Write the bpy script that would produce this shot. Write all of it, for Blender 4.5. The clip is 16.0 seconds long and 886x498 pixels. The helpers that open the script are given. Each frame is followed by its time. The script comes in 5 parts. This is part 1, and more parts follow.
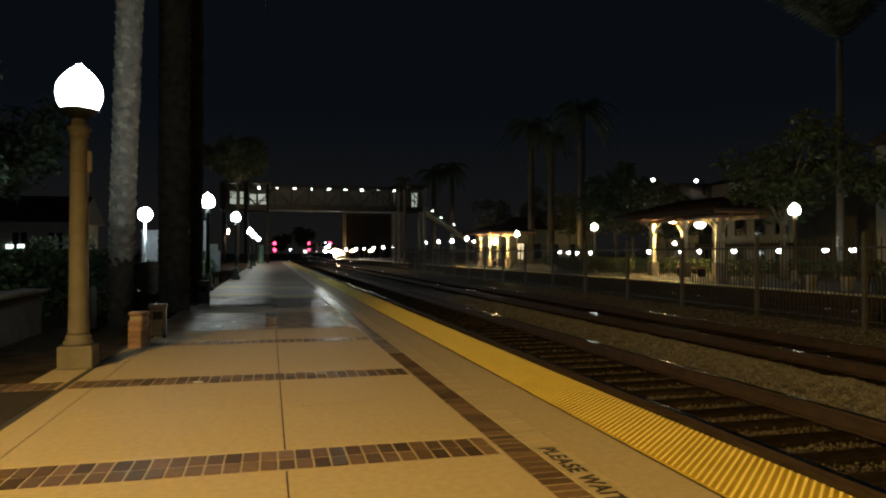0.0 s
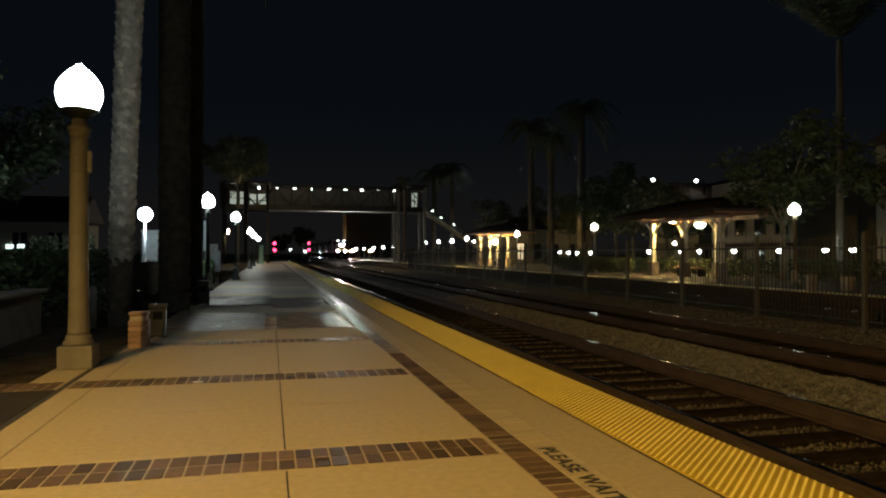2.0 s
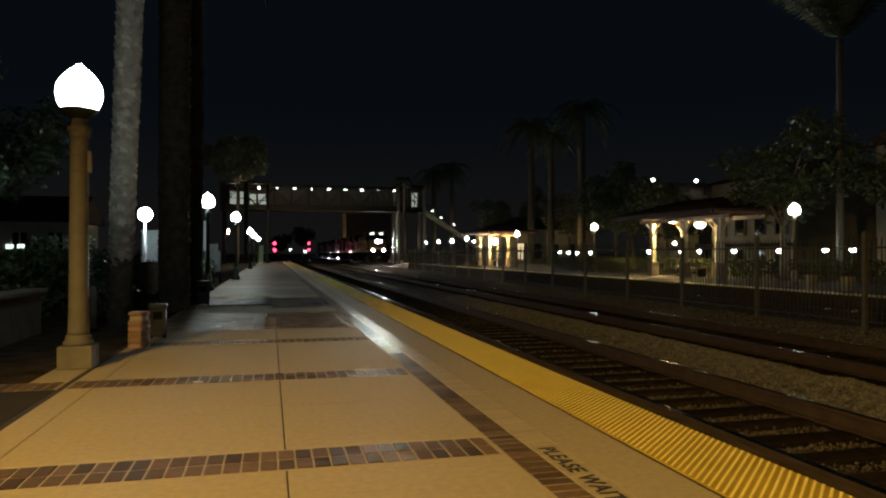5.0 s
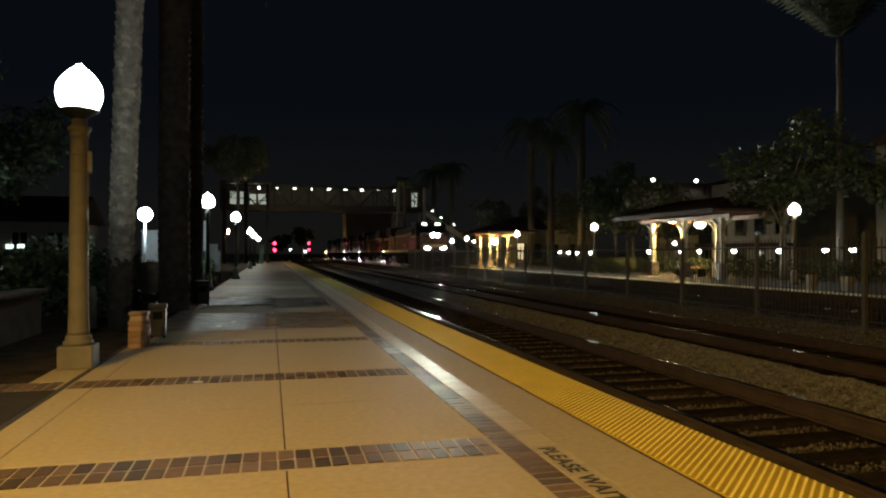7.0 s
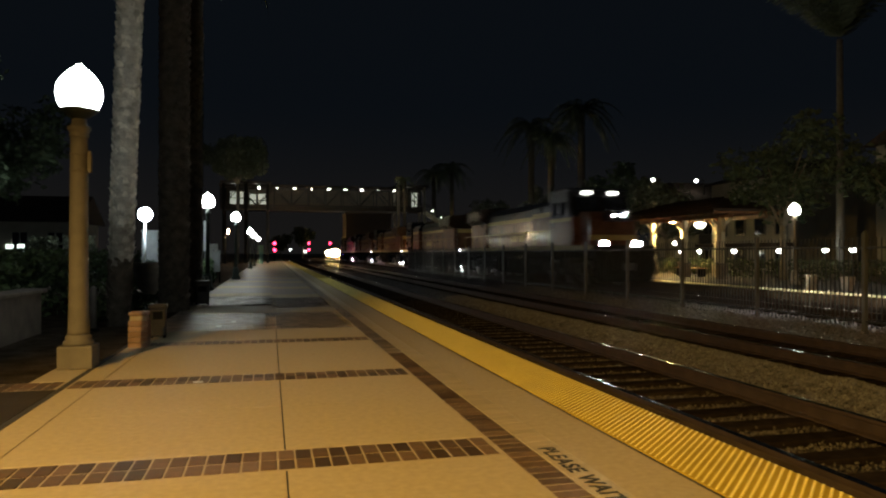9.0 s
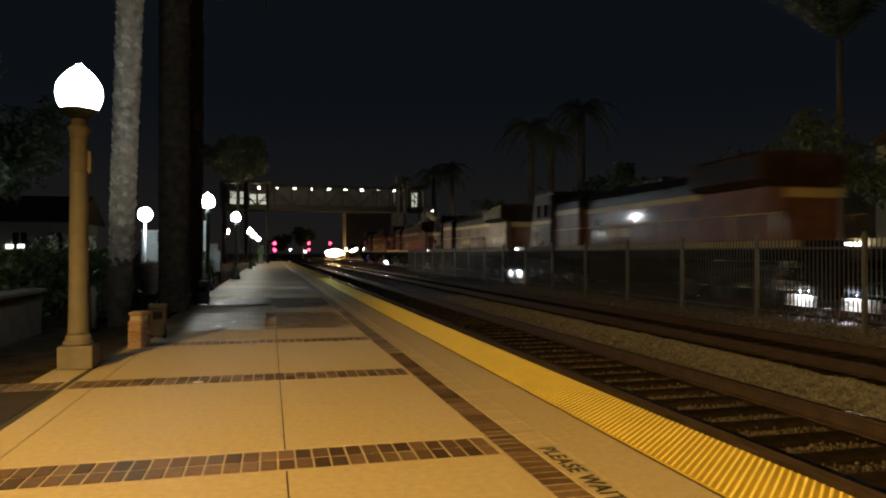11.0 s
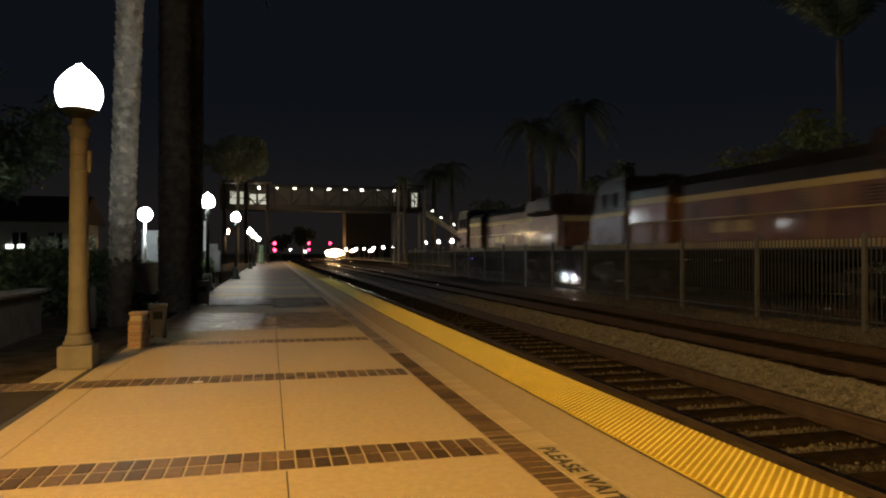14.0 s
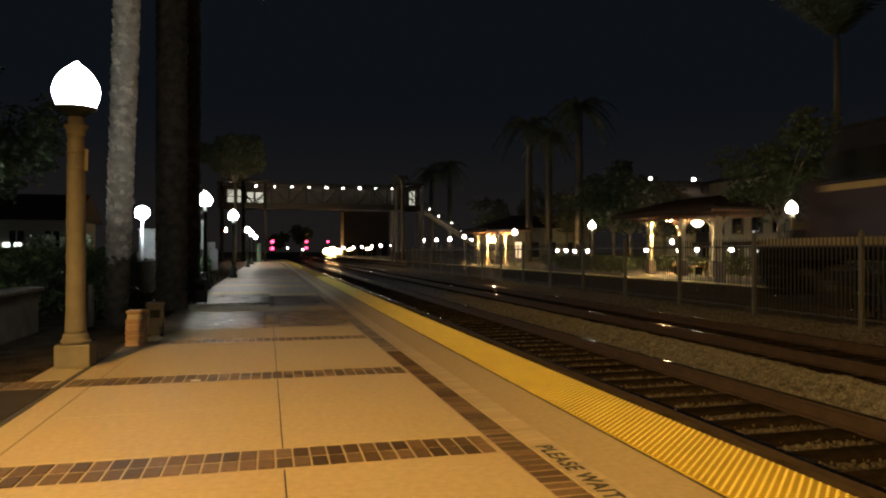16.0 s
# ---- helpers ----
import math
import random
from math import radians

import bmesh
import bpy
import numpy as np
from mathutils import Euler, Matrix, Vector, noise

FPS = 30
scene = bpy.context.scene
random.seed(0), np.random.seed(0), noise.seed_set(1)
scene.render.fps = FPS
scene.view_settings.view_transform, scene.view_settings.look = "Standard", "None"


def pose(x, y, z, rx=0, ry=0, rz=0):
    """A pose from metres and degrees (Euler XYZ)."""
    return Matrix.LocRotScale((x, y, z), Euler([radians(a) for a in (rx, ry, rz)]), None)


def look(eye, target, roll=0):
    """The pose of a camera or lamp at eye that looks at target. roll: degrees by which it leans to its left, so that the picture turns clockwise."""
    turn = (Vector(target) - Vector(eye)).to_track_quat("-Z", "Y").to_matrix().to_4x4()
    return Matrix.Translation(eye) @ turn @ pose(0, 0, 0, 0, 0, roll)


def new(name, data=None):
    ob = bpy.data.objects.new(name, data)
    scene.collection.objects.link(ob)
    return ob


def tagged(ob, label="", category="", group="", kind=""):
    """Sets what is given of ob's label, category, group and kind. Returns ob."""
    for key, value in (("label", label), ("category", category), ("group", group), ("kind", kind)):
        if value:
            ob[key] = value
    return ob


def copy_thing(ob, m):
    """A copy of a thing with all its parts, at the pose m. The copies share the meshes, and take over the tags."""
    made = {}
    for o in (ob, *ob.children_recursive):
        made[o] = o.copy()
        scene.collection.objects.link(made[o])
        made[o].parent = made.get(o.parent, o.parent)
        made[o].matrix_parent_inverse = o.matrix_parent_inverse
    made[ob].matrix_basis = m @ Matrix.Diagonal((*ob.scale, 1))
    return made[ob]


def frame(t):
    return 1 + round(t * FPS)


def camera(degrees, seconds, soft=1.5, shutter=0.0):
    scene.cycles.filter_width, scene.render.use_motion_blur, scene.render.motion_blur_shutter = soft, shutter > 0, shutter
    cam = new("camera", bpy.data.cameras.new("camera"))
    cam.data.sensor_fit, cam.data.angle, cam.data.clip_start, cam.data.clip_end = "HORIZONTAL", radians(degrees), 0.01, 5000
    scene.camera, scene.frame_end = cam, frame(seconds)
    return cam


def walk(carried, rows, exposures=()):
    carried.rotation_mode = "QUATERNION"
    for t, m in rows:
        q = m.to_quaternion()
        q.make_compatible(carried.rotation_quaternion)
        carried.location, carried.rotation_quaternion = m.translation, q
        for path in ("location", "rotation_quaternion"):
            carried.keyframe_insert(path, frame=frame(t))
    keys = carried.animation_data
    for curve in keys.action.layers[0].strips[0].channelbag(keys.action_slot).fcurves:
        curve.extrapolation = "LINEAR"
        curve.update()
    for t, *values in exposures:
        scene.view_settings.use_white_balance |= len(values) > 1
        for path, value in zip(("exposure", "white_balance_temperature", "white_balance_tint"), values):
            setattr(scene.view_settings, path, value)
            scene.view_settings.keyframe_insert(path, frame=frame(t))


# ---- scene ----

# ---------------------------------------------------------------- camera
EYE = (0.0, 0.0, 1.242)


def aim(yaw, pitch):
    a, b = radians(yaw), radians(pitch)
    return look(EYE, (EYE[0] + math.sin(a) * math.cos(b), EYE[1] + math.cos(a) * math.cos(b), EYE[2] + math.sin(b)))


cam = camera(64.9, 16.0, soft=2.1, shutter=1.0)
walk(cam, [(0.0, aim(13.94, 0.348)), (15.6, aim(13.94, 0.348)), (15.8, aim(14.01, 0.30)), (16.0, aim(14.13, 0.21))],
     exposures=[(0.0, -0.42, 6250, 2), (2.0, -0.57, 6250, 2), (4.0, -0.70, 6250, 2), (6.5, -0.60, 6350, 2), (8.0, -0.47, 6500, 3), (9.2, -0.32, 6550, 5), (11.3, 0.0, 6700, 8), (12.5, 0.02, 6800, 11), (16.0, 0.05, 6850, 12)])

# ---------------------------------------------------------------- night sky and the warm lamp behind the viewer
world = bpy.data.worlds.new("night")
world.use_nodes = True
scene.world = world
wn = world.node_tree.nodes
# town glow: the sky is paler and warmer close to the horizon
wl = world.node_tree.links
sky_co, sky_sep, sky_abs, sky_map = (wn.new("ShaderNode" + k) for k in ("TexCoord", "SeparateXYZ", "Math", "MapRange"))
sky_mix = wn.new("ShaderNodeMix")
sky_mix.data_type, sky_abs.operation = "RGBA", "ABSOLUTE"
sky_map.inputs["From Max"].default_value = 0.22
sky_map.interpolation_type = "SMOOTHSTEP"
sky_mix.inputs["A"].default_value = (1.35, 1.22, 1.2, 1)
sky_mix.inputs["B"].default_value = (0.48, 0.66, 0.98, 1)
wl.new(sky_co.outputs["Generated"], sky_sep.inputs[0])
wl.new(sky_sep.outputs["Z"], sky_abs.inputs[0])
wl.new(sky_abs.outputs[0], sky_map.inputs["Value"])
wl.new(sky_map.outputs["Result"], sky_mix.inputs["Factor"])
wl.new(sky_mix.outputs["Result"], wn["Background"].inputs[0])
wn["Background"].inputs[1].default_value = 0.0080


SODIUM = (-5.4, -2.0, 5.0)
flood = bpy.data.lights.new("sodium_light", "SPOT")
flood.energy, flood.color, flood.shadow_soft_size = 8000, (1.0, 0.60, 0.16), 0.16
flood.spot_size, flood.spot_blend = radians(87), 0.5
new("sodium_light", flood).matrix_basis = look(SODIUM, (1.5, 2.5, 0.0))

# ---------------------------------------------------------------- materials


def mat(name, base, rough=0.7, metal=0.0, var=0.25, scale=6.0, fine=60.0, bump=0.3, dist=0.01, spec=0.5,
        coat=0.0, rand=0.0, island=0.0, tint=None):
    """Principled surface with mottling at two scales, fine relief and optional change from piece to piece."""
    m = bpy.data.materials.new(name)
    m.use_nodes = True
    nt = m.node_tree
    n, l = nt.nodes, nt.links
    b = n["Principled BSDF"]
    b.inputs["Roughness"].default_value = rough
    b.inputs["Metallic"].default_value = metal
    b.inputs["Specular IOR Level"].default_value = spec
    b.inputs["Coat Weight"].default_value = coat
    b.inputs["Coat Roughness"].default_value = 0.08
    co = n.new("ShaderNodeTexCoord")
    big = n.new("ShaderNodeTexNoise")
    big.inputs["Scale"].default_value, big.inputs["Detail"].default_value = scale, 5
    small = n.new("ShaderNodeTexNoise")
    small.inputs["Scale"].default_value, small.inputs["Detail"].default_value = fine, 4
    l.new(co.outputs["Object"], big.inputs["Vector"])
    l.new(co.outputs["Object"], small.inputs["Vector"])
    mix = n.new("ShaderNodeMix")
    mix.data_type = "RGBA"
    dark = tuple(c * (1 - var) for c in base) if tint is None else tint
    mix.inputs["A"].default_value = (*dark, 1)
    mix.inputs["B"].default_value = (*(min(1, c * (1 + var * 0.7)) for c in base), 1)
    ramp = n.new("ShaderNodeMapRange")
    ramp.inputs["From Min"].default_value, ramp.inputs["From Max"].default_value = 0.3, 0.7
    l.new(big.outputs["Fac"], ramp.inputs["Value"])
    l.new(ramp.outputs["Result"], mix.inputs["Factor"])
    hsv = n.new("ShaderNodeHueSaturation")
    l.new(mix.outputs["Result"], hsv.inputs["Color"])
    val = n.new("ShaderNodeMath")
    val.operation = "MULTIPLY_ADD"
    l.new(small.outputs["Fac"], val.inputs[0])
    val.inputs[1].default_value, val.inputs[2].default_value = var * 1.2, 1 - var * 0.6
    out = val.outputs[0]
    for amount, kind, socket in ((rand, "ShaderNodeObjectInfo", "Random"), (island, "ShaderNodeNewGeometry", "Random Per Island")):
        if amount:
            src = n.new(kind)
            mul = n.new("ShaderNodeMath")
            mul.operation = "MULTIPLY_ADD"
            l.new(src.outputs[socket], mul.inputs[0])
            mul.inputs[1].default_value, mul.inputs[2].default_value = amount, 1 - amount / 2
            both = n.new("ShaderNodeMath")
            both.operation = "MULTIPLY"
            l.new(out, both.inputs[0])
            l.new(mul.outputs[0], both.inputs[1])
            out = both.outputs[0]
    l.new(out, hsv.inputs["Value"])
    l.new(hsv.outputs["Color"], b.inputs["Base Color"])
    rr = n.new("ShaderNodeMath")
    rr.operation = "MULTIPLY_ADD"
    l.new(big.outputs["Fac"], rr.inputs[0])
    rr.inputs[1].default_value, rr.inputs[2].default_value = 0.3, rough - 0.15
    rr.use_clamp = True
    l.new(rr.outputs[0], b.inputs["Roughness"])
    if bump:
        bp = n.new("ShaderNodeBump")
        bp.inputs["Strength"].default_value, bp.inputs["Distance"].default_value = bump, dist
        l.new(small.outputs["Fac"], bp.inputs["Height"])
        l.new(bp.outputs["Normal"], b.inputs["Normal"])
    return m


def glow(name, color, strength):
    m = bpy.data.materials.new(name)
    m.use_nodes = True
    b = m.node_tree.nodes["Principled BSDF"]
    b.inputs["Base Color"].default_value = (0.8, 0.8, 0.8, 1)
    b.inputs["Emission Color"].default_value = (*color, 1)
    b.inputs["Emission Strength"].default_value = strength
    return m


def glassy(name, color, rough=0.06):
    m = bpy.data.materials.new(name)
    m.use_nodes = True
    b = m.node_tree.nodes["Principled BSDF"]
    b.inputs["Base Color"].default_value = (*color, 1)
    b.inputs["Roughness"].default_value = rough
    b.inputs["Specular IOR Level"].default_value = 0.6
    return m


M_CONC = mat("platform_concrete", (0.455, 0.37, 0.24), 0.74, spec=0.22, var=0.11, scale=20.0, fine=170, bump=0.4, dist=0.003)
M_CONC2 = mat("edge_concrete", (0.435, 0.355, 0.235), 0.82, spec=0.10, var=0.11, scale=20.0, fine=170, bump=0.4, dist=0.003)
M_TANPAVER = mat("smooth_tan_paver", (0.425, 0.345, 0.228), 0.45, spec=0.18, var=0.15, scale=9.0, fine=90, bump=0.2, dist=0.002, island=0.18, rand=0.2)
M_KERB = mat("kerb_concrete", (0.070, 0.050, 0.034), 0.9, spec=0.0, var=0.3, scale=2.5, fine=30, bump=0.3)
M_BRICK = mat("paver_brick", (0.115, 0.072, 0.046), 0.50, spec=0.12, var=0.3, scale=14, fine=60, bump=0.3, dist=0.003, rand=1.1, island=0.0)
M_BRICKBACK = mat("paver_brick_laid", (0.115, 0.072, 0.046), 0.50, spec=0.12, var=0.3, scale=14, fine=60, bump=0.3, dist=0.003, island=1.1)
M_BRICKS = mat("paver_brick_joined", (0.18, 0.14, 0.11), 0.42, var=0.35, scale=9, fine=40, bump=0.8, dist=0.010, island=1.3)
M_FARPAVE = mat("worn_dark_paving", (0.075, 0.060, 0.045), 0.85, spec=0.15, var=0.3, scale=1.2, fine=30)
# paving left of the edge joint: shade put in as a darker colour
M_SHADEPAVE = mat("shaded_dark_paving", (0.042, 0.035, 0.027), 0.85, spec=0.1, var=0.35, scale=3, fine=30)
M_WARMFLOOD = glow("warm_flood", (1.0, 0.70, 0.38), 1000)
M_BIN = mat("grey_bin_metal", (0.034, 0.031, 0.028), 0.6, spec=0.3, var=0.3)
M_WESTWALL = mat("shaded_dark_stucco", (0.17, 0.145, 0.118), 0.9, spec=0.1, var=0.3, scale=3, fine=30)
M_CRIB = mat("oily_crib_stone", (0.088, 0.076, 0.061), 0.9, spec=0.0, var=0.3, scale=9, fine=60, island=0.8)
M_GROUT = mat("joint_mortar", (0.42, 0.34, 0.23), 0.85, var=0.2, scale=8, fine=70)
M_SANDJOINT = mat("sanded_joint", (0.27, 0.215, 0.14), 0.95, spec=0.0, var=0.2, scale=8, fine=70)
M_SEAM = mat("joint_sealant", (0.035, 0.03, 0.026), 0.7, var=0.3)
M_TACT = mat("yellow_tactile", (0.47, 0.335, 0.040), 0.75, spec=0.10, var=0.16, scale=2.2, fine=40, bump=0.1, dist=0.003, tint=(0.36, 0.245, 0.030))
# worn domes, their highlights painted in as a much brighter yellow
M_DOME = mat("worn_highlit_dome", (0.80, 0.66, 0.20), 0.6, spec=0.2, var=0.12, scale=3, fine=40, bump=0.1, dist=0.003)
M_STRIP = mat("faded_yellow_strip", (0.72, 0.62, 0.28), 0.6, var=0.15, scale=2)
M_BLACK = mat("black_paint", (0.025, 0.022, 0.02), 0.6, var=0.3)
M_BALLAST = mat("ballast_bed", (0.130, 0.115, 0.104), 0.95, spec=0.0, var=0.5, scale=9, fine=28, bump=1.0, dist=0.05)
M_STONE = mat("ballast_stone", (0.126, 0.118, 0.109), 0.9, spec=0.0, var=0.3, scale=9, fine=60, island=0.7)
M_OILY = mat("oily_ballast", (0.072, 0.060, 0.051), 0.9, spec=0.0, var=0.5, scale=5, fine=30, bump=0.9, dist=0.04)
M_TIE = mat("creosote_tie", (0.022, 0.016, 0.012), 0.9, spec=0.0, var=0.4, scale=7, fine=50, bump=0.6, rand=0.5)
M_RAIL = mat("rusty_rail", (0.045, 0.030, 0.022), 0.85, 0.0, spec=0.15, var=0.3, scale=5, fine=50)
M_HEAD = mat("polished_rail_head", (0.36, 0.31, 0.26), 0.13, 1.0, var=0.3, scale=3, fine=11, bump=0.14)
M_DIRT = mat("dark_ground", (0.07, 0.06, 0.045), 0.95, var=0.4, scale=0.6, fine=12, bump=0.8, dist=0.05)
M_POST = mat("tan_painted_column", (0.158, 0.142, 0.132), 0.66, spec=0.3, var=0.18, scale=5, fine=75, bump=0.3, dist=0.003)
M_FARPOST = mat("weathered_tan_post", (0.26, 0.22, 0.16), 0.7, var=0.2)
M_GREENP = mat("dark_green_paint", (0.016, 0.024, 0.018), 0.5, var=0.2)
M_GLOBE = glow("white_globe", (0.95, 1.0, 0.96), 62)
M_PENDANT = glow("pendant_bowl", (1.0, 0.90, 0.68), 6)
M_GLOBE_FAR = glow("far_white_globe", (0.97, 1.0, 0.93), 34)
M_BLUEWHITE = glow("blue_white_lamp", (0.72, 0.87, 1.0), 240)
M_WARM = glow("warm_lamp", (1.0, 0.62, 0.25), 90)
M_WALK = glow("walkway_lamp", (0.95, 1.0, 0.93), 13)
M_BLUE = glow("blue_marker", (0.06, 0.04, 1.0), 6)
M_FLOOD = glow("white_flood", (0.92, 0.96, 1.0), 720)
M_RED = glow("red_signal", (1.0, 0.03, 0.10), 14)
M_HEADLIGHT = glow("headlight_lens", (1.0, 0.97, 0.90), 42000)
M_DITCH = glow("ditch_lens", (1.0, 0.97, 0.92), 4500)
M_NUMBER = glow("number_board_glow", (1.0, 0.98, 0.92), 7)
M_FENCE = mat("grey_steel_fence", (0.037, 0.036, 0.030), 0.6, 0.0, spec=0.3, var=0.25, scale=5, fine=60)
M_FENCEPOST = mat("galvanised_fence_post", (0.080, 0.079, 0.069), 0.6, 0.0, spec=0.3, var=0.2, scale=5, fine=60)
M_ORANGE = mat("orange_engine_paint", (0.094, 0.043, 0.022), 0.32, spec=0.13, var=0.35, scale=1.6, fine=9, bump=0.05, coat=0.2, tint=(0.062, 0.027, 0.015))
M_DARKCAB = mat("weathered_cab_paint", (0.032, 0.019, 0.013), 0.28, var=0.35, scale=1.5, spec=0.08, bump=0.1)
M_MESH = mat("mesh_screen", (0.065, 0.054, 0.042), 0.8, var=0.3, spec=0.1)
M_EBLACK = mat("black_engine_paint", (0.012, 0.012, 0.013), 0.32, spec=0.08, var=0.35, scale=2, bump=0.1)
M_UNDER = mat("sooty_underframe_paint", (0.013, 0.012, 0.011), 0.9, spec=0.0, var=0.4, scale=3)
M_YELLOW = mat("yellow_stripe", (0.30, 0.235, 0.085), 0.4, spec=0.2, var=0.2)
M_SILVER = mat("grimy_truck_steel", (0.022, 0.021, 0.020), 0.8, 0.0, spec=0.1, var=0.4, scale=5)
M_SILL = mat("grimy_sill_stripe", (0.22, 0.17, 0.06), 0.6, var=0.4, scale=3)
M_AXLE = mat("grimy_axle_box", (0.040, 0.038, 0.036), 0.7, 0.0, spec=0.2, var=0.3, scale=8, rand=0.8)
M_WHEEL = mat("wheel_steel", (0.10, 0.09, 0.085), 0.5, 0.8, var=0.3)
M_GLASS = glassy("dark_glass", (0.01, 0.012, 0.014))
M_WOOD = mat("slatted_wood", (0.21, 0.10, 0.045), 0.6, var=0.3, scale=9, fine=70, bump=0.3, rand=0.4)
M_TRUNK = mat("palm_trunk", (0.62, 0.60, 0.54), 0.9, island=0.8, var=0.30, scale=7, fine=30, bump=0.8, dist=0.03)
M_TRUNKMID = mat("mid_palm_trunk", (0.36, 0.34, 0.30), 0.9, island=0.7, var=0.35, scale=6, fine=40, bump=0.8, dist=0.03)
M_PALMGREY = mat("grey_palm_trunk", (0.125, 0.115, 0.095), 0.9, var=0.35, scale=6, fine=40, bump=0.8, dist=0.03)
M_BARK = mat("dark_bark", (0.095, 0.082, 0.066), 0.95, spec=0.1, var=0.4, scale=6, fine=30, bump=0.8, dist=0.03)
M_LEAF = mat("leaf", (0.066, 0.086, 0.042), 0.6, spec=0.2, var=0.3, island=0.9)
M_LEAFPALE = mat("pale_olive_leaf", (0.10, 0.105, 0.060), 0.6, spec=0.25, var=0.3, island=0.7)
M_LIMB = mat("grey_brown_limb", (0.20, 0.17, 0.12), 0.9, var=0.35, scale=6, fine=30, bump=0.8, dist=0.03)
M_SHRUB = mat("shrub_leaf", (0.080, 0.118, 0.050), 0.6, spec=0.25, var=0.35, island=1.0)
M_HEDGE = mat("dark_hedge_leaf", (0.062, 0.075, 0.038), 0.8, spec=0.1, var=0.3, island=0.9)
M_FROND = mat("palm_frond", (0.10, 0.115, 0.058), 0.6, var=0.3, island=0.7)
M_WHITEP = mat("cream_painted_wood", (0.46, 0.42, 0.32), 0.7, var=0.12, scale=4)
M_TILE = mat("clay_roof_tile", (0.050, 0.034, 0.026), 0.85, spec=0.1, var=0.3, scale=5, island=0.6)
M_STEEL = mat("bridge_steel", (0.022, 0.019, 0.017), 0.7, 0.0, spec=0.2, var=0.25, scale=2)
M_SOIL = mat("planting_soil", (0.062, 0.049, 0.036), 0.95, spec=0.0, var=0.5, scale=3, fine=25, bump=1.0, dist=0.04)
M_WALLDARK = mat("garden_wall", (0.13, 0.12, 0.105), 0.85, var=0.25, scale=3, fine=30)
M_PLASTIC = mat("dark_bin_metal", (0.008, 0.008, 0.008), 0.8, spec=0.08, var=0.3)
M_URN = mat("weathered_urn", (0.42, 0.37, 0.31), 0.85, var=0.25, scale=5, fine=40)
M_HOUSE = mat("dull_stucco", (0.30, 0.27, 0.21), 0.9, var=0.15, scale=1.5, fine=30)
M_SIGNW = mat("white_sign", (0.6, 0.6, 0.58), 0.5, var=0.08)
M_TEAL = mat("teal_cabinet", (0.12, 0.26, 0.24), 0.5, var=0.15)
M_BOARD = mat("weathered_board", (0.13, 0.125, 0.115), 0.7, var=0.2, scale=4)

# ---------------------------------------------------------------- mesh helpers


def mesh_of(bm, name, material):
    me = bpy.data.meshes.new(name)
    bm.normal_update()
    bm.to_mesh(me)
    bm.free()
    for m in (material if isinstance(material, (list, tuple)) else [material]):
        me.materials.append(m)
    return me


def part(name, bm, material, parent=None, label="", loc=None):
    ob = new(name, mesh_of(bm, name, material))
    if loc is not None:
        ob.location = loc
    if parent is not None:
        ob.parent = parent
    if label:
        ob["label"] = label
    return ob


def thing(name, label, category, group="", kind="", m=None):
    ob = new(name)
    ob.empty_display_size = 0.2
    if m is not None:
        ob.matrix_basis = m
    return tagged(ob, label, category, group, kind)


def box(bm, x0, x1, y0, y1, z0, z1, bevel=0.0, seg=1, mi=0):
    vs = [bm.verts.new((x, y, z)) for x in (x0, x1) for y in (y0, y1) for z in (z0, z1)]
    fs = [bm.faces.new([vs[i] for i in q]) for q in ((0, 1, 3, 2), (4, 6, 7, 5), (0, 4, 5, 1), (2, 3, 7, 6), (0, 2, 6, 4), (1, 5, 7, 3))]
    for f in fs:
        f.material_index = mi
    if bevel:
        edges = {e for f in fs for e in f.edges}
        bmesh.ops.bevel(bm, geom=list(edges), offset=bevel, segments=seg, affect="EDGES", profile=0.6)
    return bm


def lathe(bm, profile, seg=24, x=0.0, y=0.0, z=0.0, smooth=True, mi=0):
    rings = []
    for r, h in profile:
        rings.append([bm.verts.new((x + r * math.cos(2 * math.pi * k / seg), y + r * math.sin(2 * math.pi * k / seg), z + h)) for k in range(seg)])
    for a, b in zip(rings, rings[1:]):
        for k in range(seg):
            f = bm.faces.new((a[k], a[(k + 1) % seg], b[(k + 1) % seg], b[k]))
            f.smooth, f.material_index = smooth, mi
    for ring, flip in ((rings[0], True), (rings[-1], False)):
        f = bm.faces.new(list(reversed(ring)) if flip else ring)
        f.material_index = mi
    return bm


def tube(bm, pts, radii, seg=8, mi=0):
    """A tube through the points, with a radius at each."""
    pts = [Vector(p) for p in pts]
    if not isinstance(radii, (list, tuple)):
        radii = [radii] * len(pts)
    rings = []
    for i, p in enumerate(pts):
        d = (pts[min(i + 1, len(pts) - 1)] - pts[max(i - 1, 0)]).normalized()
        a = d.cross(Vector((0, 0, 1)) if abs(d.z) < 0.9 else Vector((1, 0, 0))).normalized()
        b = d.cross(a)
        rings.append([bm.verts.new(p + (a * math.cos(2 * math.pi * k / seg) + b * math.sin(2 * math.pi * k / seg)) * radii[i]) for k in range(seg)])
    for a, b in zip(rings, rings[1:]):
        for k in range(seg):
            f = bm.faces.new((a[k], b[k], b[(k + 1) % seg], a[(k + 1) % seg]))
            f.smooth, f.material_index = True, mi
    bm.faces.new(rings[0]).material_index = mi
    bm.faces.new(list(reversed(rings[-1]))).material_index = mi
    return bm


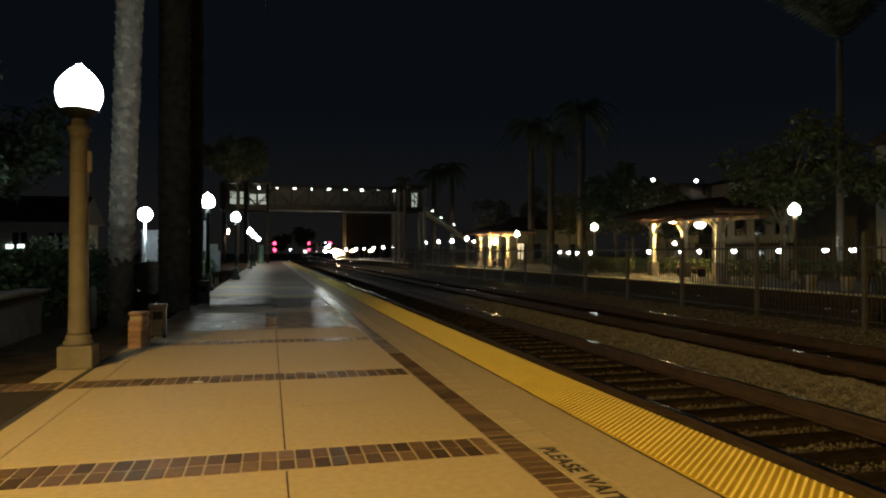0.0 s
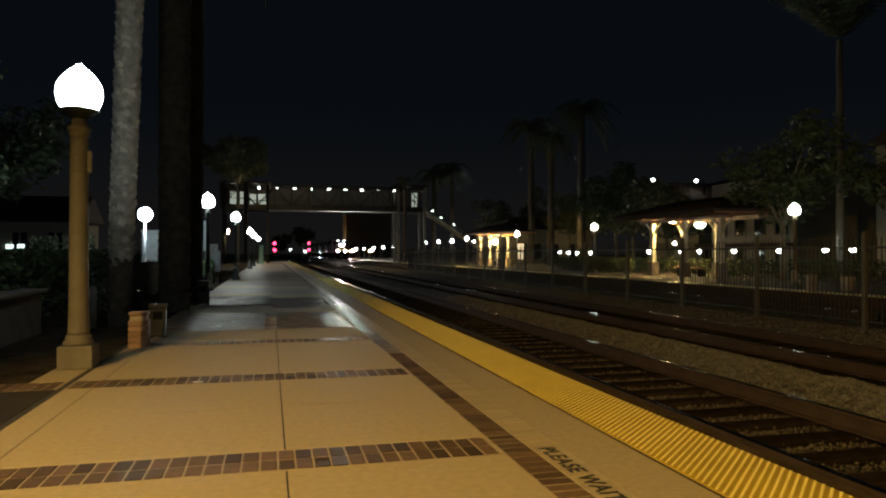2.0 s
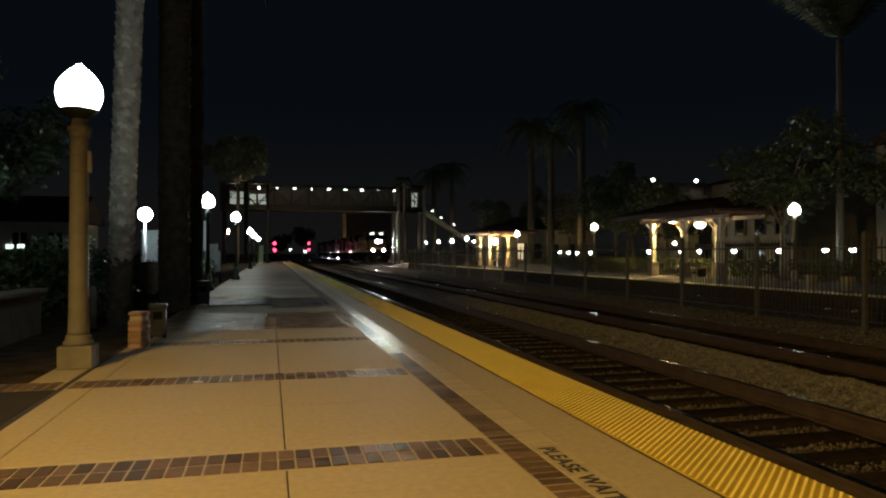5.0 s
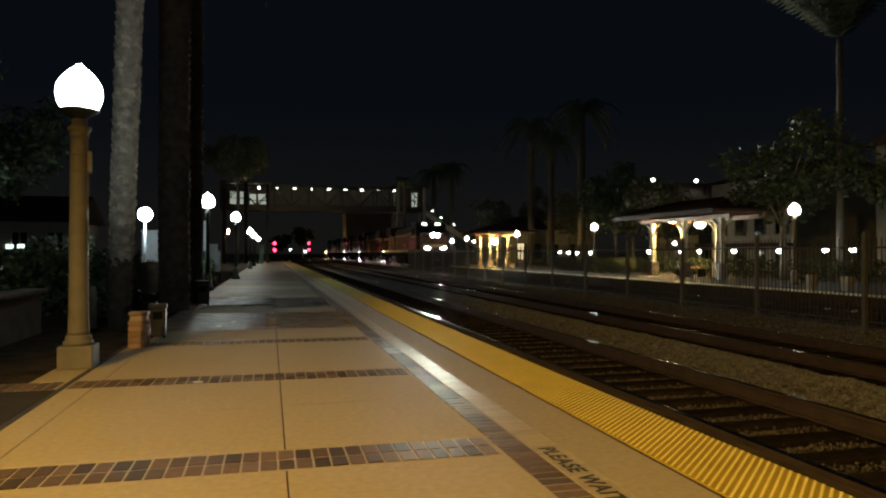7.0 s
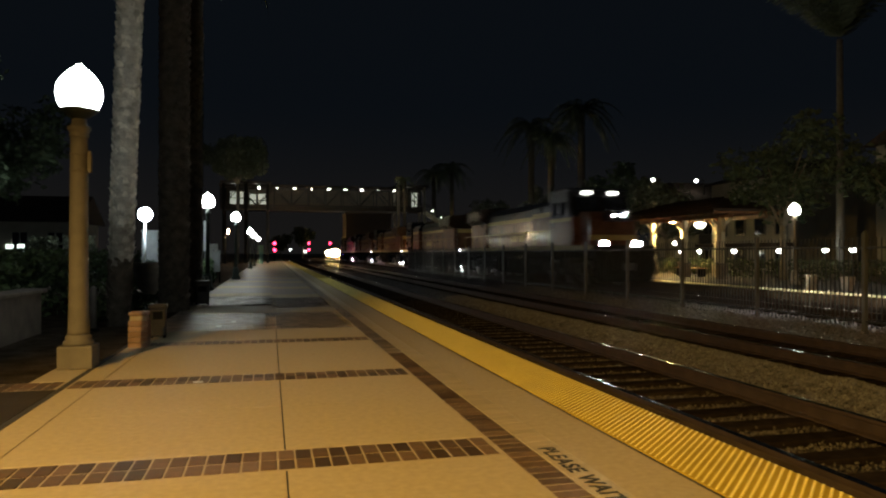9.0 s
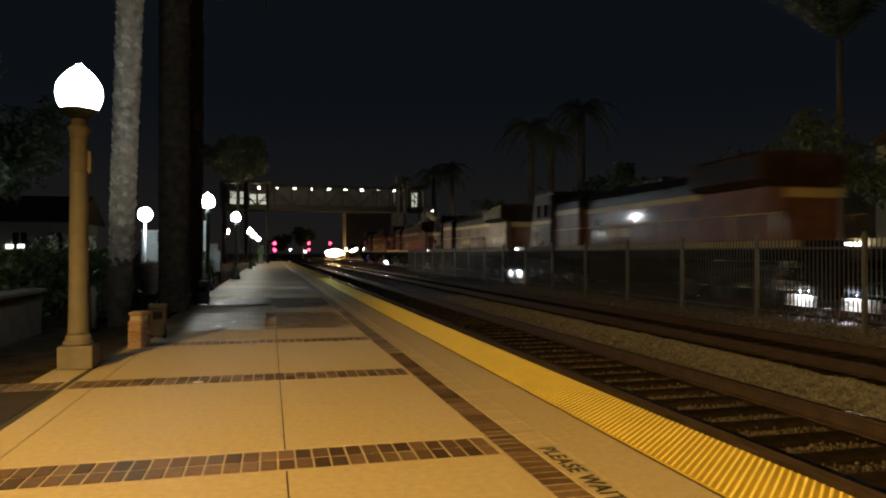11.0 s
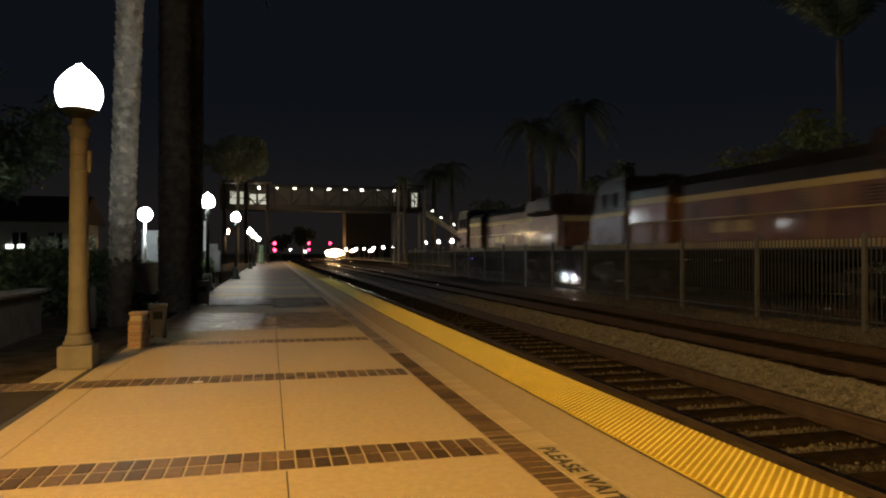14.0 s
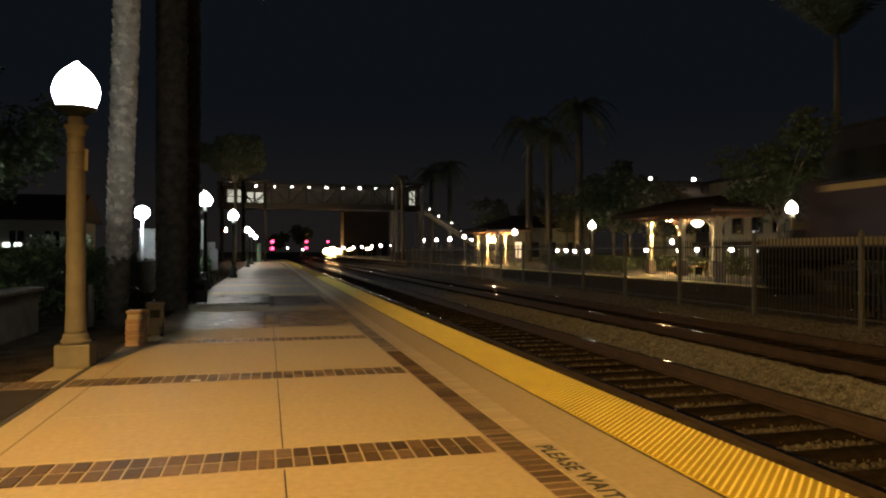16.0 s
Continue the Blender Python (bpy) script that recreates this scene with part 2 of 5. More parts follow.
def prism(bm, outline, y0, y1, mi=0):
    """An outline of (x, z) pushed out from y0 to y1."""
    a = [bm.verts.new((x, y0, z)) for x, z in outline]
    b = [bm.verts.new((x, y1, z)) for x, z in outline]
    n = len(a)
    fs = [bm.faces.new(a), bm.faces.new(list(reversed(b)))]
    for k in range(n):
        fs.append(bm.faces.new((a[k], b[k], b[(k + 1) % n], a[(k + 1) % n])))
    for f in fs:
        f.material_index = mi
    bmesh.ops.recalc_face_normals(bm, faces=fs)
    return bm


def side_prism(bm, outline, x0, x1, mi=0):
    """An outline of (y, z) pushed out from x0 to x1."""
    a = [bm.verts.new((x0, y, z)) for y, z in outline]
    b = [bm.verts.new((x1, y, z)) for y, z in outline]
    n = len(a)
    fs = [bm.faces.new(a), bm.faces.new(list(reversed(b)))]
    for k in range(n):
        fs.append(bm.faces.new((a[k], b[k], b[(k + 1) % n], a[(k + 1) % n])))
    for f in fs:
        f.material_index = mi
    bmesh.ops.recalc_face_normals(bm, faces=fs)
    return bm


def B():
    return bmesh.new()


def set_kind(ob, label, category, kind="structure", group=""):
    return tagged(ob, label, category, group, kind)

# ---------------------------------------------------------------- ground and tracks
TRACKS = (4.37, 8.30, 14.85)
RAIL_TOP = -0.20
rng = random.Random(4)


def ground():
    bm = B()
    box(bm, -900, 900, -500, 2600, -2.0, -0.62)
    set_kind(part("ground", bm, M_DIRT), "dark bare soil stretching away round the station", "ground")


def bed_height(x, y):
    """Ballast between the platforms: flat under the sleepers, heaped between the first two tracks."""
    h = -0.42
    h += 0.20 * math.exp(-((x - 6.35) / 0.55) ** 2)
    h += 0.06 * math.exp(-((x - 11.2) / 1.2) ** 2)
    return h + 0.035 * noise.noise((x * 2.1, y * 2.1, 0.3)) + 0.02 * noise.noise((x * 6, y * 6, 1.3))


def ballast():
    xs = [3.02 + 0.17 * i for i in range(80)] + [16.56]
    ys = [-12 + 0.6 * i for i in range(20)] + [0.2 * i for i in range(150)] + [30 + 1.5 * i for i in range(60)] + [120 + 20 * i for i in range(16)]
    bm = B()
    grid = [[bm.verts.new((x, y, bed_height(x, y))) for x in xs] for y in ys]
    for a, b in zip(grid, grid[1:]):
        for k in range(len(xs) - 1):
            f = bm.faces.new((a[k], a[k + 1], b[k + 1], b[k]))
            x = xs[k]
            f.material_index = 1 if any(abs(x - c) < 1.15 for c in TRACKS) or x < 3.4 else 0
            f.smooth = True
    bed = set_kind(part("ballast_bed", bm, [M_BALLAST, M_OILY]), "grey crushed-stone ballast under and between the tracks", "ballast")
    # loose stones on top
    base = [Vector(v) for v in ((1, 0, 0), (-1, 0, 0), (0, 1, 0), (0, -1, 0), (0, 0, 0.8), (0, 0, -0.8))]
    tris = ((0, 2, 4), (2, 1, 4), (1, 3, 4), (3, 0, 4), (2, 0, 5), (1, 2, 5), (3, 1, 5), (0, 3, 5))
    verts, faces = [], []

    def stone(x, y, z, r):
        e = Euler((rng.uniform(0, 6), rng.uniform(0, 6), rng.uniform(0, 6))).to_matrix()
        k = len(verts)
        verts.extend(e @ (v * r * rng.uniform(0.7, 1.3)) + Vector((x, y, z)) for v in base)
        faces.extend(tuple(k + i for i in t) for t in tris)

    for _ in range(46000):
        y = 3.5 + 20 * rng.random() ** 1.5
        x = rng.gauss(6.35, 0.52)
        if 5.3 < x < 7.35:
            stone(x, y, bed_height(x, y) + 0.003, rng.uniform(0.010, 0.023))
    for _ in range(9000):
        y = 9 + 24 * rng.random() ** 1.4
        x = rng.uniform(9.3, 12.9)
        stone(x, y, bed_height(x, y) + 0.005, rng.uniform(0.014, 0.030))
    heap = len(faces)
    for i in range(60):
        y0 = 1.47 + 0.53 * i + 0.265
        for _ in range(190):
            x = 4.37 + rng.uniform(-0.62, 0.62)
            stone(x, y0 + rng.gauss(0, 0.060), -0.396 + rng.uniform(-0.02, 0.02), rng.uniform(0.009, 0.019))
    me = bpy.data.meshes.new("ballast_stones")
    me.from_pydata([tuple(v) for v in verts], [], faces)
    me.materials.append(M_STONE)
    me.materials.append(M_CRIB)
    me.polygons.foreach_set("material_index", [0] * heap + [1] * (len(faces) - heap))
    tagged(new("ballast_stones", me), "loose grey crushed stones heaped beside the rails", "gravel", kind="stuff")


def rail_mesh():
    prof = [(-0.07, -0.17), (0.07, -0.17), (0.07, -0.155), (0.012, -0.14), (0.012, -0.045), (0.036, -0.035), (0.036, -0.004),
            (-0.036, -0.004), (-0.036, -0.035), (-0.012, -0.045), (-0.012, -0.14), (-0.07, -0.155)]
    bm = B()
    prism(bm, prof, -30, 420)
    body = mesh_of(bm, "rail", M_RAIL)
    bm = B()
    prism(bm, [(-0.034, -0.004), (0.034, -0.004), (0.026, 0.0), (-0.026, 0.0)], -30, 420)
    return body, mesh_of(bm, "rail_head", M_HEAD)


def tracks():
    body, head = rail_mesh()
    bm = B()
    box(bm, -1.3, 1.3, -0.115, 0.115, -0.16, 0.0, 0.012)
    tie = mesh_of(bm, "tie", M_TIE)
    for i, cx in enumerate(TRACKS):
        tr = thing("railway_track", ("nearest railway track with dark wooden sleepers and shiny rail tops", "middle railway track with worn shiny rails in dark ballast",
                                     "far railway track behind the steel fence")[i], "railway track", "railway tracks", "structure")
        for s in (-0.75, 0.75):
            r = new("rail", body)
            r.parent, r.location = tr, (cx + s, 0, RAIL_TOP)
            h = new("rail_head", head)
            h.parent = r
        near = (90, 70, 50)[i]
        rest = B()
        for k in range(-8, 360):
            y = 1.47 + 0.53 * k
            if 0 <= k < near:
                t = new("tie", tie)
                t.parent, t.location = tr, (cx + rng.uniform(-0.03, 0.03), y, RAIL_TOP - 0.165)
                t.rotation_euler.z = rng.uniform(-0.012, 0.012)
            else:
                box(rest, cx - 1.3, cx + 1.3, y - 0.115, y + 0.115, -0.52, RAIL_TOP - 0.165)
        tagged(part("distant_ties", rest, M_TIE, tr), kind="stuff")


ground()
ballast()
tracks()

# ---------------------------------------------------------------- near platform
XL, XT = -1.86, 2.88
BANDS = [(-1.78, -1.38), (1.17, 1.57), (4.11, 4.51), (7.03, 7.41), (9.98, 10.34)]


def paver(bm, x0, x1, y0, y1, z0=-0.03, z1=0.0):
    box(bm, x0, x1, y0, y1, z0, z1, 0.004)


def near_platform():
    bm = B()
    box(bm, -1.9, 2.88, -14, 112, -0.75, -0.03)
    box(bm, -3.4, -1.9, -14, 7.46, -0.75, -0.03)
    box(bm, -2.25, -1.9, 7.46, 8.7, -0.75, -0.03)
    plat = set_kind(part("pavement", bm, M_GROUT), "station platform of tan concrete panels framed by brown brick bands", "platform")
    # concrete panels between the brick bands
    spans = [(-4.6, -1.80), (-1.36, 1.15), (1.59, 4.09), (4.53, 7.01), (7.43, 9.96), (10.36, 11.75), (15.0, 16.3)]
    for y0, y1 in spans:
        for x0, x1 in ((-3.3, XL - 0.03), (XL + 0.03, -1.585), (-1.58, 0.09), (0.10, 1.413)):
            b = B()
            if x1 < XL and y0 > 7.4:
                continue
            if y0 > 14 and x1 < 0.05:
                y0b, y1b = y0 + 0.9, y1 + 1.2
            else:
                y0b, y1b = y0, y1
            box(b, x0, x1, y0b, y1b, -0.03, 0.0, 0.0025)
            part("panel", b, M_SHADEPAVE if x1 < XL and y0 < 7 else M_CONC, plat)
    b = B()
    box(b, -2.24, XL - 0.03, 7.45, 8.69, -0.03, 0.0, 0.003)
    part("panel", b, M_CONC, plat)
    b = B()
    box(b, -12, -3.4, -14, 112, -0.75, -0.02)
    box(b, -3.4, -2.25, 7.46, 112, -0.75, -0.025)
    box(b, -2.25, -1.9, 8.7, 112, -0.75, -0.025)
    set_kind(part("planting_bed", b, M_SOIL), "dark soil of the planting bed beside the platform", "soil")
    b = B()
    box(b, XL - 0.028, XL + 0.028, -4.6, 11.75, -0.03, -0.001)
    part("edge_joint", b, M_SEAM, plat)
    b = B()
    box(b, 0.091, 0.099, -4.6, 11.75, -0.03, -0.003)
    box(b, -1.585, -1.58, -4.6, 11.75, -0.03, -0.003)
    part("panel_joint", b, M_SEAM, plat)
    # hairline repair across the panels
    b = B()
    tube(b, [(-1.5, 5.72, 0.0), (-0.71, 5.77, 0.0), (0.08, 5.84, 0.0), (0.5, 5.83, 0.0), (0.94, 5.88, 0.0)], 0.0018, 5)
    part("hairline_seam", b, M_GROUT, plat, "thin pale filled crack")
    # edge strip, seam and kerb
    y = -6.0
    while y < 110:
        b = B()
        box(b, 1.8115, 2.23, y, y + 5.996, -0.03, 0.0)
        part("edge_panel", b, M_CONC2, plat)
        y += 6.0
    b = B()
    box(b, 2.23, 2.262, -6, 110, -0.03, -0.005)
    part("seam", b, M_SEAM, plat)
    b = B()
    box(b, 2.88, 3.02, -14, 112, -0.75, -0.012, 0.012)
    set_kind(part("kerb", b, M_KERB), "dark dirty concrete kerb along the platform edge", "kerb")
    # course of smooth tan pavers between the brown band and the edge strip
    bt = B()
    box(bt, -0.0970, 0.0970, -0.0510, 0.0510, -0.03, 0.0)
    tan = mesh_of(bt, "tan_paver", M_TANPAVER)
    for k in range(110):
        o = new("tan_paver", tan)
        o.parent, o.location = plat, (1.714, 2.2 + 0.1035 * k, rng.uniform(-0.0008, 0.0008))
        o.rotation_euler = (rng.gauss(0, 0.005), rng.gauss(0, 0.004), 0)
    far_tan = B()
    for k in [*range(-78, 0), *range(110, 1040)]:
        y = 2.2 + 0.1035 * k
        box(far_tan, 1.6175, 1.8105, y - 0.0510, y + 0.0510, -0.03, 0.0)
    tagged(part("tan_paver_course", far_tan, M_TANPAVER, plat, "smooth tan pavers"), kind="stuff")
    # yellow warning strip with its raised domes
    b = B()
    box(b, 2.262, 2.879, -6, 110, -0.03, 0.004)
    strip = part("tactile_strip", b, M_TACT, plat, "yellow tactile warning strip with raised domes")
    dv, df = [], []
    for k in range(-120, 560):
        for i in range(20):
            cx, cy = 2.262 + 0.0309 * (i + 0.5), 1.6 + 0.0597 * k + (0.02985 if i % 2 else 0.0)
            n0 = len(dv)
            for r, h in ((0.0108, 0.0035), (0.0075, 0.0095)):
                dv.extend((cx + r * math.cos(a * math.pi / 3), cy + r * math.sin(a * math.pi / 3), h) for a in range(6))
            df.extend((n0 + a, n0 + (a + 1) % 6, n0 + 6 + (a + 1) % 6, n0 + 6 + a) for a in range(6))
            df.append(tuple(n0 + 6 + a for a in range(6)))
    me = bpy.data.meshes.new("dome")
    me.from_pydata(dv, [], df)
    me.materials.append(M_DOME)
    dome = new("domes", me)
    dome.parent = strip
    tagged(dome, kind="stuff")
    # brick bands: the near ones brick by brick
    b = B()
    paver(b, -0.0465, 0.0465, -0.0925, 0.0925)
    brick = mesh_of(b, "brick", M_BRICK)

    b = B()
    for y0, y1 in BANDS:
        box(b, -3.3 if y1 < 7.45 else -1.86, 1.405, y0 - 0.02, y1 + 0.02, -0.04, -0.0025)
    box(b, 1.405, 1.615, -6, 110, -0.04, -0.002)
    part("mortar_bed", b, M_GROUT, plat)
    b = B()
    box(b, 1.615, 1.8115, -6, 110, -0.04, -0.003)
    part("sand_bed", b, M_SANDJOINT, plat)

    def lay(x, y, turn=0.0):
        o = new("brick", brick)
        o.parent = plat
        o.location = (x, y, rng.uniform(-0.0005, 0.0025))
        o.rotation_euler = (rng.gauss(0, 0.008), rng.gauss(0, 0.008), turn + rng.uniform(-0.012, 0.012))

    for n, (y0, y1) in enumerate(BANDS[2:]):
        x = 1.34
        while x > (-3.25 if n < 2 else -1.8):
            if abs(x - XL) > 0.075:
                if n == 0:
                    lay(x, y0 + 0.1), lay(x, y1 - 0.1)
                else:
                    lay(x, y0 + 0.1), lay(x, y1 - 0.09)
            x -= 0.1035
    for k in range(62):
        lay(1.515, 2.2 + 0.1035 * k, math.pi / 2)
    rest = B()
    for k in range(62, 1000):
        y = 2.2 + 0.1035 * k
        box(rest, 1.415, 1.613, y - 0.049, y + 0.049, -0.03, rng.uniform(-0.0005, 0.0015))
    back = B()
    for k in range(-78, 0):
        y = 2.2 + 0.1035 * k
        box(back, 1.415, 1.613, y - 0.049, y + 0.049, -0.03, 0.0)
    for y0, y1 in BANDS[:2]:
        x = 1.34
        while x > -3.25:
            for y in (y0 + 0.1, y1 - 0.1):
                box(back, x - 0.0465, x + 0.0465, y - 0.0955, y + 0.0955, -0.03, rng.uniform(-0.0005, 0.0015))
            x -= 0.1035
    tagged(part("brick_band", back, M_BRICKBACK, plat, "brown brick paver band"), kind="stuff")
    # brick courts that fill the platform further along, with strips of concrete between
    def tilted(x0, x1, y0, y1):
        """A worn paver whose top leans a little its own way."""
        z, a, c = rng.uniform(-0.004, -0.001), rng.gauss(0, 0.0016), rng.gauss(0, 0.0010)
        low = [rest.verts.new((x, y, -0.03)) for x, y in ((x0, y0), (x1, y0), (x1, y1), (x0, y1))]
        top = [rest.verts.new((x, y, z + i * a + j * c)) for x, y, i, j in ((x0, y0, -1, -1), (x1, y0, 1, -1), (x1, y1, 1, 1), (x0, y1, -1, 1))]
        rest.faces.new(top)
        for i in range(4):
            rest.faces.new((low[i], low[(i + 1) % 4], top[(i + 1) % 4], top[i]))

    def court(x0, x1, y0, y1):
        yy = y0
        row = 0
        while yy < y1:
            xx = x0 + (0.1 if row % 2 else 0)
            while xx < x1 - 0.1:
                tilted(xx + 0.003, min(xx + 0.197, x1), yy + 0.003, min(yy + 0.097, y1))
                xx += 0.2
            yy += 0.1
            row += 1

    court(-1.88, 0.0, 11.76, 15.88)
    court(0.0, 1.40, 11.76, 14.99)
    court(-1.88, 0.05, 17.52, 21.0)
    court(0.05, 1.40, 16.32, 20.0)
    tagged(part("brick_court", rest, M_BRICKS, plat, "dark worn brick paving"), kind="stuff")
    # the same order of strips towards the far end
    y = 20.0
    k = 0
    while y < 110:
        for x0, x1, off in ((-1.88, 0.045, 1.0), (0.055, 1.395, 0.0)):
            b = B()
            box(b, x0, x1, y + off, y + off + 1.5, -0.03, 0.0, 0.006)
            part("panel", b, M_CONC, plat)
            b = B()
            box(b, x0, x1, y + off + 1.502, y + 4.998 + off, -0.03, -0.002, 0.004)
            part("brick_panel", b, M_BRICKS, plat)
        y += 5.0
        k += 1
    # stencilled words along the edge
    cu = bpy.data.curves.new("stencil_words", "FONT")
    cu.body = "PLEASE WAIT"
    cu.size, cu.extrude, cu.space_character, cu.offset = 0.150, 0.001, 1.12, 0.0035
    cu.materials.append(M_BLACK)
    t = new("stencil_words", cu)
    t.location, t.rotation_euler.z = (1.655, 4.17, 0.0015), -math.pi / 2
    t.parent = plat
    t["label"] = "black stencilled lettering on the platform edge"


near_platform()


def far_platform():
    bm = B()
    box(bm, 16.95, 60, -20, 330, -0.75, 0.0, 0.02)
    far = set_kind(part("pavement", bm, M_FARPAVE), "dark worn platform across the tracks", "platform")
    b = B()
    box(b, 16.80, 17.42, -20, 330, -0.75, 0.006, 0.01)
    part("tactile_strip", b, M_STRIP, far, "yellow tactile strip on the far platform edge")
    b = B()
    box(b, 16.56, 16.8, -20, 330, -0.75, -0.02, 0.01)
    set_kind(part("kerb", b, M_KERB), "grey concrete kerb of the far platform", "kerb")


far_platform()

# ---------------------------------------------------------------- fence between the tracks


def fence():
    bay = 3.315
    bm = B()
    box(bm, -0.009, 0.009, -0.009, 0.009, -0.30, 1.56)
    lathe(bm, [(0.009, 1.56), (0.0, 1.60)], 4)
    picket = mesh_of(bm, "picket", M_FENCE)
    first = None
    for k in range(-7, 15):
        y = 12.0 + bay * k
        m = pose(12.05, y, 0)
        if first is None:
            f = thing("fence_panel", "grey steel picket fence panel between two tracks", "fence", "fence between the tracks", m=m)
            b = B()
            box(b, -0.045, 0.045, -0.045, 0.045, -0.62, 1.66, 0.006)
            lathe(b, [(0.05, 1.66), (0.05, 1.68), (0.0, 1.72)], 4)
            part("post", b, M_FENCEPOST, f, "pale galvanised post")
            for z in (-0.18, 1.36):
                b = B()
                box(b, -0.02, 0.02, 0.045, bay - 0.045, z - 0.022, z + 0.022)
                part("rail", b, M_FENCE, f)
            for i in range(1, 26):
                o = new("picket", picket)
                o.parent, o.location = f, (0, 0.045 + i * (bay - 0.09) / 26, 0)
            first = f
        else:
            copy_thing(first, m)


fence()

# ---------------------------------------------------------------- lamps


def globe_profile(s=1.0):
    return [(r * s, h * s) for r, h in ((0.16, 0.0), (0.19, 0.02), (0.226, 0.10), (0.236, 0.185), (0.217, 0.27), (0.163, 0.36), (0.105, 0.42), (0.055, 0.46), (0.02, 0.495), (0.0, 0.50))]


def platform_lamp():
    la = thing("platform_lamp", "tan concrete column lamp with a glowing white acorn globe", "street lamp", "near platform lamps")
    b = B()
    box(b, -0.175, 0.175, -0.175, 0.175, 0.0, 0.25, 0.02, 2)
    part("plinth", b, M_POST, la)
    b = B()
    lathe(b, [(0.145, 0.25), (0.155, 0.265), (0.15, 0.29), (0.128, 0.30), (0.134, 0.33), (0.12, 0.355), (0.112, 0.362)], 32)
    part("base_moulding", b, M_POST, la)
    b = B()
    prof = [(0.110, 0.362)]
    for i in range(13):
        z = 0.40 + 2.1 * i / 12
        prof.append((0.101 - 0.013 * (i / 12) ** 1.15 + 0.008 * max(0, 1 - i * 0.9), z))
    lathe(b, prof, 32)
    part("column", b, M_POST, la)
    b = B()
    lathe(b, [(0.090, 2.50), (0.100, 2.52), (0.092, 2.54), (0.104, 2.56), (0.120, 2.59), (0.120, 2.615), (0.08, 2.63), (0.07, 2.74)], 28)
    part("capital", b, M_POST, la)
    for z in (2.14, 2.32):
        b = B()
        lathe(b, [(0.091, z - 0.015), (0.099, z), (0.091, z + 0.015)], 28)
        part("band", b, M_POST, la)
    b = B()
    box(b, 0.085, 0.125, -0.03, 0.03, 2.12, 2.36, 0.008)
    part("bracket_plate", b, M_POST, la)
    b = B()
    lathe(b, [(0.07, 2.70), (0.15, 2.765), (0.205, 2.80), (0.205, 2.808), (0.05, 2.808)], 24)
    part("fitter", b, M_GREENP, la, "dark metal globe fitter")
    b = B()
    lathe(b, globe_profile(), 28, z=2.81)
    part("globe", b, M_GLOBE, la, "glowing white acorn globe")
    return la


def green_lamp(globe, label, group, paint=M_GREENP, size=0.95):
    la = thing("platform_lamp", label, "street lamp", group)
    b = B()
    lathe(b, [(0.20, 0.0), (0.20, 0.1), (0.15, 0.16), (0.13, 0.5), (0.09, 0.56)], 16)
    part("base", b, paint, la)
    b = B()
    lathe(b, [(0.07, 0.56), (0.055, 2.5), (0.09, 2.55), (0.09, 2.62), (0.06, 2.66), (0.08, 2.78)], 14)
    part("column", b, paint, la)
    b = B()
    lathe(b, globe_profile(size), 20, z=2.785)
    part("globe", b, globe, la, "glowing white acorn globe")
    return la


first_lamp = platform_lamp()
first_lamp.matrix_basis = pose(-2.02, 8.32, 0)
near_green = green_lamp(M_GLOBE, "dark green post lamp with a glowing white globe", "near platform lamps")
near_green.matrix_basis = pose(-2.02, 24.5, 0)
for x, y in ((-1.6, 34.9), (-1.55, 58.0), (-1.5, 70.0), (-1.4, 87.0)):
    copy_thing(near_green, pose(x, y, 0))
far_lamp = green_lamp(M_GLOBE_FAR, "weathered tan post lamp with a glowing globe on the far platform", "far platform lamps", M_FARPOST)
far_lamp.matrix_basis = pose(20.23, 23.5, 0)
for x, y in ((20.77, 42.2), (21.6, 59.3), (22.5, 79.0), (30.4, 103.0), (24.9, 95.0), (24.9, 103.0), (23.7, 107.0)):
    copy_thing(far_lamp, pose(x, y, 0))
line_lamp = green_lamp(M_GLOBE_FAR, "post lamp with a glowing globe far down the line", "distant lamps", M_FARPOST, 0.9)
line_lamp.matrix_basis = pose(18.5, 105.9, -0.75)
for y in (116.5, 127.0, 140.4, 154.7, 176.0):
    copy_thing(line_lamp, pose(18.5, y, -0.75))

# ---------------------------------------------------------------- the train: five coupled locomotives
ENGINE = 22.68


def hood_outline(w, z0, z1, c):
    return [(-w, z0), (w, z0), (w, z1 - c), (w - c, z1), (-w + c, z1), (-w, z1 - c)]


